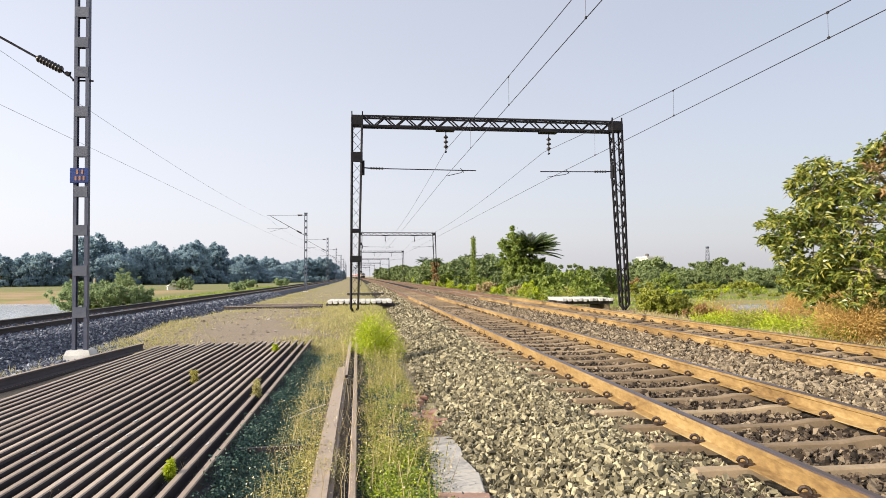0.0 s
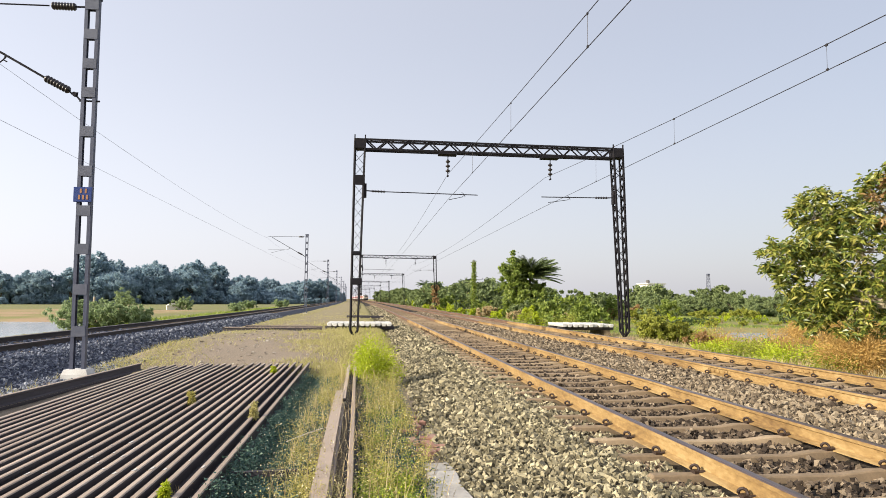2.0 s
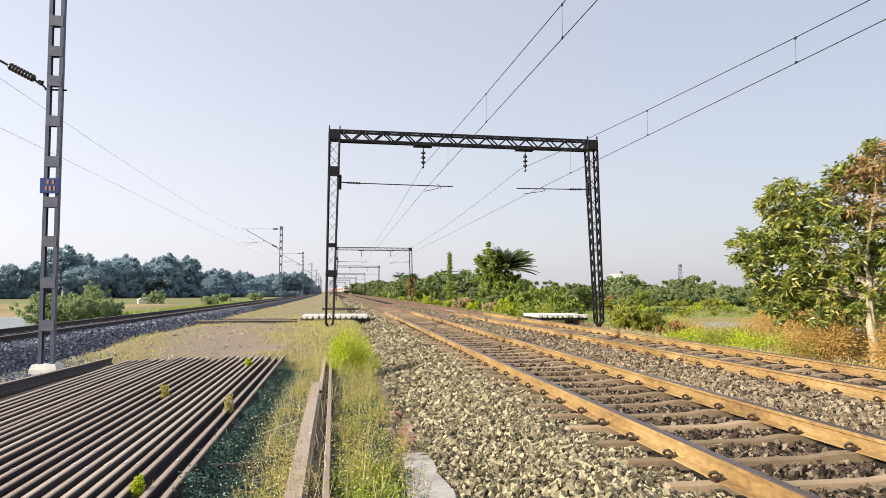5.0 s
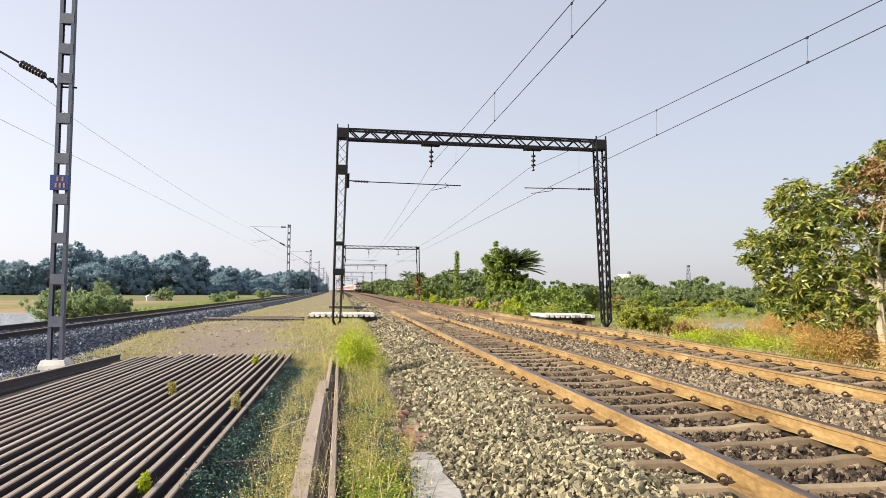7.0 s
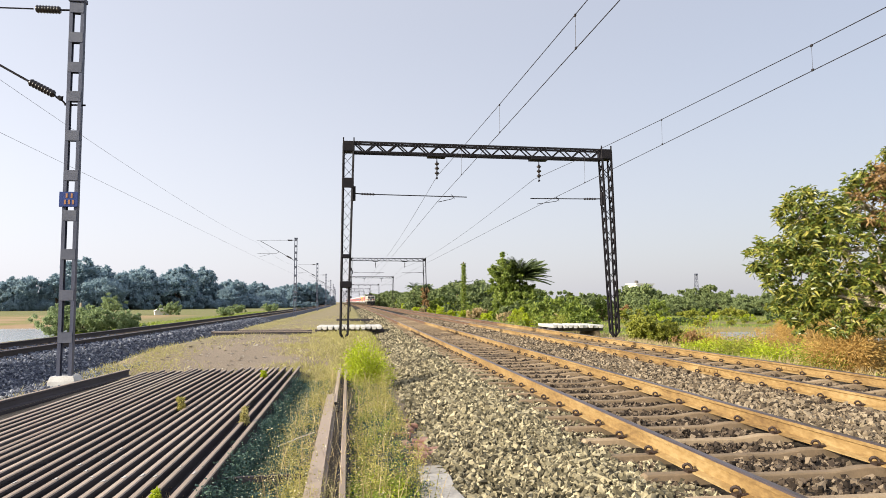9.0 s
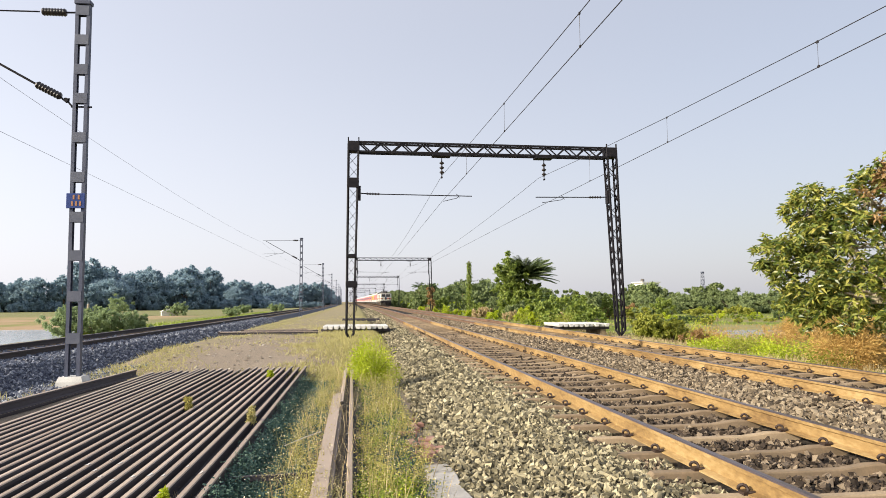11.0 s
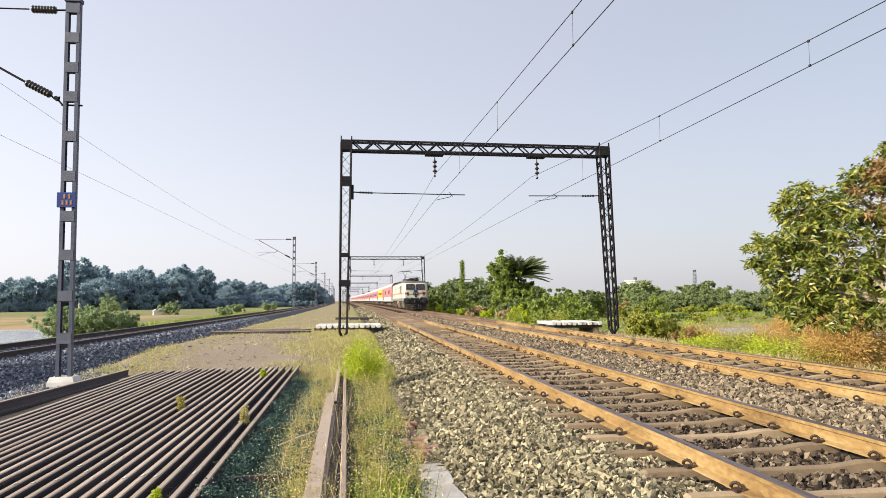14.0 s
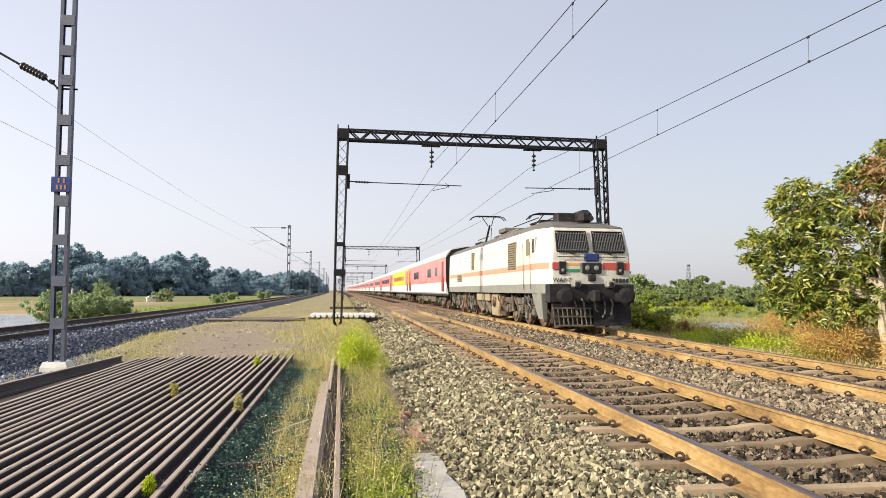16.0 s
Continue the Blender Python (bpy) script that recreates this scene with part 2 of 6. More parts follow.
M_NOSERED = mat("dark_red_nose_stripe", [(0.40, 0.055, 0.05), (0.50, 0.10, 0.07)], 2, 20, 0.45, 0, 0.02, 0.002)
M_RED = mat("red_coach_paint", [(0.58, 0.14, 0.145), (0.69, 0.21, 0.21), (0.74, 0.29, 0.285)], 0.8, 10, 0.4, 0, 0.03, 0.003)
M_YELLOW = mat("yellow_coach_paint", [(0.72, 0.44, 0.03), (0.82, 0.54, 0.05)], 0.8, 10, 0.4, 0, 0.03, 0.003)
M_GREY = mat("light_grey_coach_paint", [(0.52, 0.51, 0.50), (0.66, 0.65, 0.63)], 1.0, 10, 0.45, 0, 0.03, 0.003)
M_ROOF = mat("silver_grey_roof", [(0.52, 0.51, 0.49), (0.68, 0.67, 0.645)], 1.0, 9, 0.6, 0.1, 0.05, 0.004)
M_LOCOROOF = mat("sooty_grey_roof", [(0.055, 0.051, 0.048), (0.115, 0.105, 0.098), (0.18, 0.165, 0.15)], 2, 14, 0.75, 0, 0.1, 0.004)
M_SKIRT = mat("grey_underframe_band", [(0.15, 0.15, 0.135), (0.25, 0.25, 0.225)], 2, 14, 0.6, 0, 0.05, 0.003)
M_BLACK = mat("grimy_black_paint", [(0.007, 0.007, 0.009), (0.021, 0.020, 0.022), (0.055, 0.050, 0.046)], 3, 20, 0.65, 0, 0.1, 0.004, spec=0.2)
M_BOGIE = mat("dusty_brown_bogie", [(0.025, 0.021, 0.018), (0.095, 0.078, 0.060), (0.27, 0.22, 0.16)], 3, 22, 0.85, 0, 0.2, 0.006)
M_TANK = mat("dusty_tan_box", [(0.20, 0.165, 0.10), (0.35, 0.29, 0.19)], 2, 18, 0.8, 0, 0.1, 0.004)
M_WHEEL = mat("brown_wheel_steel", [(0.12, 0.07, 0.05), (0.24, 0.15, 0.11)], 3, 30, 0.6, 0.4, 0.1, 0.003)
M_GLASS = mat("dark_window_glass", [(0.012, 0.014, 0.016), (0.03, 0.032, 0.035)], 1, 8, 0.08, 0, 0, 0.001)
M_LOUVRE = mat("brown_louvre_metal", [(0.13, 0.11, 0.07), (0.22, 0.185, 0.125)], 4, 30, 0.7, 0, 0.1, 0.003)
M_GRILLE = mat("grey_wire_grille", [(0.12, 0.117, 0.112), (0.19, 0.185, 0.175)], 4, 30, 0.55, 0.3, 0, 0.003)
M_SAFFRON = mat("saffron_paint", [(0.75, 0.28, 0.05), (0.80, 0.34, 0.08)], 4, 30, 0.5, 0, 0, 0.001)
M_FLAGGREEN = mat("flag_green_paint", [(0.02, 0.22, 0.08), (0.03, 0.28, 0.10)], 4, 30, 0.5, 0, 0, 0.001)
M_LENS = mat("clear_lamp_lens", [(0.20, 0.20, 0.195), (0.34, 0.34, 0.33)], 4, 30, 0.1, 0.3, 0, 0.001, glow=None)
M_LETTER = mat("black_lettering", [(0.02, 0.02, 0.022), (0.03, 0.03, 0.033)], 4, 30, 0.6, 0, 0, 0.001)
M_FADED = mat("faded_grey_lettering", [(0.40, 0.41, 0.42), (0.52, 0.52, 0.52)], 6, 40, 0.6, 0, 0, 0.001)


def ground_material():
    """Soil, straw and turf, sorted by the zone stored on the sheet."""
    m = bpy.data.materials.new("soil_and_turf")
    m.use_nodes = True
    t = m.node_tree
    n, k = t.nodes, t.links
    b = n["Principled BSDF"]
    co = n.new("ShaderNodeTexCoord")

    def cloud(s, d=5):
        c = n.new("ShaderNodeTexNoise")
        c.inputs["Scale"].default_value, c.inputs["Detail"].default_value, c.inputs["Roughness"].default_value = s, d, 0.65
        k.new(co.outputs["Object"], c.inputs["Vector"])
        return c.outputs["Fac"]

    def ramp(src, stops, lo=0.3, hi=0.7):
        r = n.new("ShaderNodeValToRGB")
        while len(r.color_ramp.elements) < len(stops):
            r.color_ramp.elements.new(0.5)
        for i, c in enumerate(stops):
            r.color_ramp.elements[i].position, r.color_ramp.elements[i].color = lo + (hi - lo) * i / (len(stops) - 1), (*c, 1)
        k.new(src, r.inputs[0])
        return r.outputs[0]

    fine, mid, wide = cloud(38), cloud(2.2), cloud(0.12)
    soil = ramp(fine, [(0.15, 0.115, 0.088), (0.30, 0.245, 0.185), (0.43, 0.365, 0.285)])
    straw = ramp(mid, [(0.30, 0.24, 0.13), (0.26, 0.235, 0.10), (0.38, 0.325, 0.18)])
    turf = ramp(mid, [(0.06, 0.10, 0.02), (0.15, 0.20, 0.04), (0.24, 0.25, 0.07)])
    field = ramp(wide, [(0.40, 0.28, 0.18), (0.36, 0.27, 0.15), (0.24, 0.24, 0.09)], 0.4, 0.6)
    at = n.new("ShaderNodeVertexColor")
    at.layer_name = "zone"
    sp = n.new("ShaderNodeSeparateColor")
    k.new(at.outputs[0], sp.inputs[0])

    def soft(f):
        a = n.new("ShaderNodeMath")
        a.operation = "ADD"
        k.new(f, a.inputs[0])
        s = n.new("ShaderNodeMath")
        s.operation = "MULTIPLY_ADD"
        s.inputs[1].default_value, s.inputs[2].default_value = 1.1, -0.55
        k.new(mid, s.inputs[0])
        k.new(s.outputs[0], a.inputs[1])
        r = n.new("ShaderNodeMapRange")
        r.inputs[1].default_value, r.inputs[2].default_value = 0.35, 0.65
        k.new(a.outputs[0], r.inputs[0])
        return r.outputs[0]

    def over(base, top, f):
        x = n.new("ShaderNodeMix")
        x.data_type = "RGBA"
        k.new(f, x.inputs[0])
        k.new(base, x.inputs[6])
        k.new(top, x.inputs[7])
        return x.outputs[2]

    c = over(soil, straw, soft(sp.outputs[0]))
    c = over(c, turf, soft(sp.outputs[1]))
    c = over(c, field, sp.outputs[2])
    k.new(c, b.inputs["Base Color"])
    b.inputs["Roughness"].default_value, b.inputs["Specular IOR Level"].default_value = 0.95, 0.15
    bp = n.new("ShaderNodeBump")
    bp.inputs["Strength"].default_value, bp.inputs["Distance"].default_value = 0.8, 0.03
    k.new(fine, bp.inputs["Height"])
    k.new(bp.outputs[0], b.inputs["Normal"])
    return m


M_GROUND = ground_material()


# ---------------------------------------------------------------- mesh helpers
class Shape:
    """Collects corners and faces for one mesh."""

    def __init__(self):
        self.v, self.f, self.mi = [], [], []

    def add(self, verts, faces, slot=0):
        o = len(self.v)
        self.v += [tuple(p) for p in verts]
        self.f += [tuple(i + o for i in q) for q in faces]
        self.mi += [slot] * len(faces)
        return self

    def box(self, x0, x1, y0, y1, z0, z1, slot=0, bevel=0.0):
        if bevel <= 0:
            v = [(x, y, z) for z in (z0, z1) for y in (y0, y1) for x in (x0, x1)]
            return self.add(v, [(0, 2, 3, 1), (4, 5, 7, 6), (0, 1, 5, 4), (2, 6, 7, 3), (0, 4, 6, 2), (1, 3, 7, 5)], slot)
        b = bevel
        def ring(z, i):
            return [(x0 + i, y0 + b, z), (x0 + b, y0 + i, z), (x1 - b, y0 + i, z), (x1 - i, y0 + b, z), (x1 - i, y1 - b, z), (x1 - b, y1 - i, z), (x0 + b, y1 - i, z), (x0 + i, y1 - b, z)]
        v = ring(z0, b) + ring(z0 + b, 0) + ring(z1 - b, 0) + ring(z1, b)
        f = [tuple(range(7, -1, -1)), tuple(range(24, 32))]
        for r in range(3):
            f += [(r * 8 + i, r * 8 + (i + 1) % 8, r * 8 + 8 + (i + 1) % 8, r * 8 + 8 + i) for i in range(8)]
        return self.add(v, f, slot)

    def beam(self, p, q, w, h=None, up=(0, 0, 1), slot=0):
        p, q, h = Vector(p), Vector(q), h or w
        d = (q - p).normalized()
        s = d.cross(Vector(up))
        if s.length < 1e-4:
            s = d.cross(Vector((0, 1, 0)))
        s.normalize()
        u = s.cross(d)
        v = [e + s * a * w / 2 + u * c * h / 2 for e in (p, q) for a, c in ((-1, -1), (1, -1), (1, 1), (-1, 1))]
        return self.add(v, [(3, 2, 1, 0), (4, 5, 6, 7), (0, 1, 5, 4), (1, 2, 6, 5), (2, 3, 7, 6), (3, 0, 4, 7)], slot)

    def tube(self, pts, r, n=6, r1=None, cap=True, slot=0):
        pts = [Vector(p) for p in pts]
        o, m = [], len(pts)
        for i, p in enumerate(pts):
            d = (pts[min(i + 1, m - 1)] - pts[max(i - 1, 0)]).normalized()
            s = d.cross(Vector((0, 0, 1)))
            if s.length < 1e-3:
                s = d.cross(Vector((0, 1, 0)))
            s.normalize()
            u = s.cross(d)
            rad = r if r1 is None else r + (r1 - r) * i / max(1, m - 1)
            o += [p + (s * math.cos(a) + u * math.sin(a)) * rad for a in [2 * math.pi * j / n for j in range(n)]]
        f = [(i * n + j, i * n + (j + 1) % n, (i + 1) * n + (j + 1) % n, (i + 1) * n + j) for i in range(m - 1) for j in range(n)]
        if cap:
            f += [tuple(range(n - 1, -1, -1)), tuple(range((m - 1) * n, m * n))]
        return self.add(o, f, slot)

    def lathe(self, p, axis, prof, n=14, slot=0):
        """prof: (distance along axis, radius)."""
        p, d = Vector(p), Vector(axis).normalized()
        s = d.cross(Vector((0.3, 0.2, 1))).normalized()
        u = s.cross(d)
        v = [p + d * a + (s * math.cos(2 * math.pi * j / n) + u * math.sin(2 * math.pi * j / n)) * r for a, r in prof for j in range(n)]
        m = len(prof)
        f = [(i * n + j, i * n + (j + 1) % n, (i + 1) * n + (j + 1) % n, (i + 1) * n + j) for i in range(m - 1) for j in range(n)]
        f += [tuple(range(n - 1, -1, -1)), tuple(range((m - 1) * n, m * n))]
        return self.add(v, f, slot)

    def sweep(self, prof, stations, slots=None, close=True):
        """prof: (x, z) ring; stations: (dx, y, dz)."""
        n = len(prof)
        v = [(x + sx, y, z + sz) for sx, y, sz in stations for x, z in prof]
        o = len(self.v)
        self.v += v
        for i in range(len(stations) - 1):
            for j in range(n):
                self.f.append((o + i * n + j, o + i * n + (j + 1) % n, o + (i + 1) * n + (j + 1) % n, o + (i + 1) * n + j))
                self.mi.append(slots[j] if slots else 0)
        if close:
            self.f += [tuple(o + j for j in range(n - 1, -1, -1)), tuple(o + (len(stations) - 1) * n + j for j in range(n))]
            self.mi += [0, 0]
        return self

    def loft(self, rings, slot=0, cap=True):
        n, o = len(rings[0]), len(self.v)
        self.v += [tuple(p) for r in rings for p in r]
        for i in range(len(rings) - 1):
            for j in range(n):
                self.f.append((o + i * n + j, o + i * n + (j + 1) % n, o + (i + 1) * n + (j + 1) % n, o + (i + 1) * n + j))
                self.mi.append(slot)
        if cap:
            self.f += [tuple(o + j for j in range(n - 1, -1, -1)), tuple(o + (len(rings) - 1) * n + j for j in range(n))]
            self.mi += [slot, slot]
        return self

    def mesh(self, name, mats, smooth=False):
        me = bpy.data.meshes.new(name)
        me.from_pydata(self.v, [], self.f)
        for m in (mats if isinstance(mats, (list, tuple)) else [mats]):
            me.materials.append(m)
        me.polygons.foreach_set("material_index", self.mi)
        if smooth:
            me.polygons.foreach_set("use_smooth", [True] * len(me.polygons))
        bm = bmesh.new()
        bm.from_mesh(me)
        bmesh.ops.recalc_face_normals(bm, faces=bm.faces)
        bm.to_mesh(me)
        bm.free()
        return me


def part(name, shape, material, parent=None, label="", at=None, smooth=False):
    me = shape.mesh(name, material, smooth) if isinstance(shape, Shape) else shape
    ob = new(name, me)
    if parent is not None:
        ob.parent = parent
    if at is not None:
        ob.matrix_basis = at
    if label:
        tagged(ob, label)
    return ob


def thing(name, label, category, m=None, group="", kind=""):
    ob = tagged(new(name), label, category, group, kind)
    if m is not None:
        ob.matrix_basis = m
    return ob


def solo(name, shape, material, label, category, m=None, group="", kind="", smooth=False):
    ob = part(name, shape, material, None, "", m, smooth)
    return tagged(ob, label, category, group, kind)


def quick_mesh(name, verts, quads, material):
    """Many quads or triangles at once from arrays."""
    me = bpy.data.meshes.new(name)
    verts, quads = np.asarray(verts, np.float32), np.asarray(quads, np.int32)
    me.vertices.add(len(verts))
    me.vertices.foreach_set("co", verts.ravel())
    n, w = quads.shape
    me.loops.add(n * w)
    me.loops.foreach_set("vertex_index", quads.ravel())
    me.polygons.add(n)
    me.polygons.foreach_set("loop_start", np.arange(0, n * w, w, dtype=np.int32))
    me.materials.append(material)
    me.update(calc_edges=True)
    me.polygons.foreach_set("use_smooth", [False] * n)
    return me


def unit(a):
    return a / np.maximum(np.linalg.norm(a, axis=1, keepdims=True), 1e-6)


def leaf_mesh(name, base, way, length, width, material, sag=0.0, facing=False, tousle=0.35):
    """A pointed leaf at each base, growing along way, or lying square to it."""
    n = len(base)
    way = unit(way)
    if facing:
        out = unit(way + rng.normal(size=(n, 3)) * tousle)
        way = unit(np.cross(out, rng.normal(size=(n, 3))))
        side = np.cross(out, way)
    else:
        side = unit(np.cross(way, rng.normal(size=(n, 3))))
    length, width = np.broadcast_to(length, n)[:, None], np.broadcast_to(width, n)[:, None]
    mid = base + way * length * 0.45
    tip = base + way * length
    tip[:, 2] -= sag * length[:, 0]
    v = np.stack([base, mid + side * width / 2, tip, mid - side * width / 2], 1).reshape(-1, 3)
    return quick_mesh(name, v, np.arange(4 * n).reshape(n, 4), material)


def crown_points(clumps, per, spread, radii, centre, uneven=0.35, hollow=0.45):
    """Leaf bases and outward ways for a crown of uneven clumps."""
    d = unit(rng.normal(size=(clumps, 3)))
    rad = hollow + (1 - hollow) * rng.random(clumps) ** 0.6
    rad *= 1 + uneven * (rng.random(clumps) - 0.5) * 2
    c = d * rad[:, None] * np.asarray(radii) + np.asarray(centre)
    o = rng.normal(size=(clumps, per, 3)) * spread
    base = (c[:, None, :] + o).reshape(-1, 3)
    way = (o / spread * 0.9 + d[:, None, :] * 0.7 + rng.normal(size=(clumps, per, 3)) * 0.25).reshape(-1, 3)
    return base, way, c


def billow_points(clumps, per, size, radii, centre, uneven=0.35, hollow=0.5):
    """Leaf bases and outward ways for a crown heaped up of rounded, overlapping billows."""
    d = unit(rng.normal(size=(clumps, 3)) + np.array((0, 0, 0.15)))
    rad = (hollow + (1 - hollow) * rng.random(clumps) ** 0.5) * (1 + uneven * (rng.random(clumps) - 0.5) * 2) * 0.72
    c = d * rad[:, None] * np.asarray(radii) + np.asarray(centre)
    o = unit(rng.normal(size=(clumps, per, 3)) + d[:, None, :] * 0.5)
    r = size * rng.uniform(0.6, 1.25, (clumps, 1, 1)) * (1 + 0.2 * rng.normal(size=(clumps, per, 1)))
    squash = np.array((1.0, 1.0, 0.8))
    base = (c[:, None, :] + o * r * squash).reshape(-1, 3)
    return base, (o + rng.normal(size=o.shape) * 0.12).reshape(-1, 3), c


def bend(y):
    """How far the line has swung left at y."""
    y = max(0.0, y - 40.0)
    return -3.4e-5 * y * y if y < 560 else -10.66 - 0.0381 * (y - 560)


def heading(y):
    return math.degrees(math.atan(6.8e-5 * min(max(y - 40, 0), 560)))


def on_line(x, y, z=0.0):
    return pose(x + bend(y), y, z, 0, 0, heading(y))


# ---------------------------------------------------------------- ground
def smooth(a, b, x):
    t = np.clip((x - a) / (b - a), 0, 1)
    return t * t * (3 - 2 * t)


NEAR_X = [(-3000, -1.4), (-60, -1.5), (-15.5, -1.5), (-13.3, -0.85), (-12.2, -0.6), (-7.0, -0.6), (-6.6, -0.52), (-5.4, -0.46), (-1.35, -0.48), (-1.1, -0.53), (-0.7, -0.52),
          (-0.4, -0.46), (0.6, -0.46), (1.0, -0.50), (2.0, -0.62), (9.6, -0.62), (10.8, -0.45), (12.5, -0.55), (15.0, -0.85), (19.0, -1.05), (60, -1.2), (3000, -1.2)]


def ground_height(x, y):
    """Height of the ground sheet; x is counted from the line."""
    x, y = np.asarray(x, float), np.asarray(y, float)
    z = np.interp(x, [p[0] for p in NEAR_X], [p[1] for p in NEAR_X])
    lift = smooth(17, 24, y) * smooth(-7.5, -6, x) * (1 - smooth(0.6, 1.2, x))
    z = z * (1 - lift) + (-0.26) * lift
    pond = smooth(30, 34, y) * (1 - smooth(74, 80, y)) * smooth(-95, -85, x) * (1 - smooth(-27, -24, x))
    pond2 = smooth(35, 38, y) * (1 - smooth(50, 54, y)) * smooth(22, 24.5, x) * (1 - smooth(33, 36, x))
    z = z - 0.6 * pond - 0.6 * pond2
    bumps = np.sin(x * 1.7 + y * 0.6) * np.sin(y * 1.1 - x * 0.4) * 0.025
    return z + bumps * (np.abs(x) < 40)


def gz(x, y):
    return float(ground_height(x - bend(y), y))


def build_ground():
    xs = np.unique(np.concatenate([-np.geomspace(30, 3000, 26), np.arange(-30, -14, 1.0), np.arange(-14, 16, 0.25), np.arange(16, 34, 1.0), np.geomspace(34, 3000, 26)]))
    ys = np.unique(np.concatenate([[-400, -150, -60, -30, -15], np.arange(-8, 32, 0.4), np.arange(32, 70, 1.0), np.geomspace(70, 4200, 60)]))
    gx, gy = np.meshgrid(xs, ys)
    z = ground_height(gx, gy)
    bx = gx + np.vectorize(bend)(gy)
    nx, ny = len(xs), len(ys)
    i = np.arange((ny - 1) * (nx - 1))
    a = (i // (nx - 1)) * nx + i % (nx - 1)
    me = quick_mesh("ground", np.stack([bx, gy, z], -1).reshape(-1, 3), np.stack([a, a + 1, a + nx + 1, a + nx], 1), M_GROUND)
    me.polygons.foreach_set("use_smooth", [True] * len(me.polygons))
    straw = 0.15 + 0.55 * smooth(-1.0, -0.3, gx) * (1 - smooth(1.5, 2, gx)) * smooth(12, 15, gy) + 0.35 * smooth(22, 34, gy) * (gx < 1)
    straw += 0.22 * (gx < -4.8) * (gy > 15) * (gx > -7)
    straw = np.where(gx > 10, 0.75, straw)
    turf = np.where((gx > 10.4) & (gx < 3000), 0.5 + 0.2 * np.sin(gy * 0.31 + gx * 0.2), 0.1)
    turf = np.where((gx < -12.5) & (gy < 500), 0.5, turf)
    turf = np.where((gx > 0.0) & (gx < 0.9) & (gy < 22), 0.28, turf)
    field = np.where((gx < -34) & (gy > 62) & (gy < 150), 1.0, 0.0)
    field = np.where(gy > 700, 0.6, field)
    col = np.stack([straw, turf, field, np.ones_like(gx)], -1).reshape(-1).clip(0, 1).astype(np.float32)
    layer = me.color_attributes.new("zone", "FLOAT_COLOR", "POINT")
    layer.data.foreach_set("color", col)
    tagged(new("ground", me), "bare gravelly soil with straw grass, turf and fields", "ground", kind="structure")
    for name, x0, x1, y0, y1, z in (("water_1", -98, -22, 28, 84, -1.66), ("water_2", 20, 38, 33, 56, -1.33)):
        s = Shape().add([(x0, y0, z), (x1, y0, z), (x1, y1, z), (x0, y1, z)], [(0, 1, 2, 3)])
        solo(name, s, M_POND if name == "water_1" else M_WATER, "still shallow pond water reflecting the sky", "pond", kind="structure")


build_ground()

STATIONS = [float(y) for y in (*range(-30, 60, 3), *range(60, 200, 10), *range(200, 900, 25))]


def line_stations(x, z, step=1):
    return [(x + bend(y), y, z) for y in STATIONS[::step]]


# ---------------------------------------------------------------- the tracks
RAIL = [(-0.075, -0.172), (0.075, -0.172), (0.075, -0.162), (0.012, -0.142), (0.009, -0.055), (0.036, -0.042), (0.036, -0.010), (0.026, 0.0),
        (-0.026, 0.0), (-0.036, -0.010), (-0.036, -0.042), (-0.009, -0.055), (-0.012, -0.142), (-0.075, -0.162)]
RAIL_SLOTS = [0, 0, 0, 0, 0, 0, 1, 1, 1, 0, 0, 0, 0, 0]
SLEEPER_STEP, FIRST_SLEEPER = 0.69, -3.03


def sleeper_mesh():
    rings = []
    for x, top, wt, wb in ((-1.375, -0.19, 0.038, 0.068), (-1.35, -0.168, 0.040, 0.067), (-0.62, -0.168, 0.040, 0.067), (-0.35, -0.20, 0.038, 0.064), (0.35, -0.20, 0.038, 0.064), (0.62, -0.168, 0.040, 0.067), (1.35, -0.168, 0.040, 0.067), (1.375, -0.19, 0.038, 0.068)):
        rings.append([(x, -wb, -0.42), (x, wb, -0.42), (x, wb * 0.92, top - 0.09), (x, wt * 1.2, top - 0.012), (x, wt * 0.95, top), (x, -wt * 0.95, top), (x, -wt * 1.2, top - 0.012), (x, -wb * 0.92, top - 0.09)])
    return Shape().loft(rings)


def clip_mesh():
    """A sprung steel loop that holds the rail's foot, with its cast shoulder."""
    s = Shape()
    ring = [(0.027 * math.cos(t) - 0.014, -0.03 + 0.012 * k, 0.026 + 0.027 * math.sin(t)) for k, t in enumerate([-1.3 + 0.72 * q for q in range(8)])]
    s.tube([(0.055, -0.045, 0.004), (0.02, -0.04, 0.0), *ring], 0.0155, 6)
    s.box(-0.045, 0.03, -0.045, 0.045, -0.022, 0.006)
    return s


CLIP_R = clip_mesh().mesh("rail_clip", M_CLIP)
SLEEPER = sleeper_mesh().mesh("sleeper", M_SLEEPER)


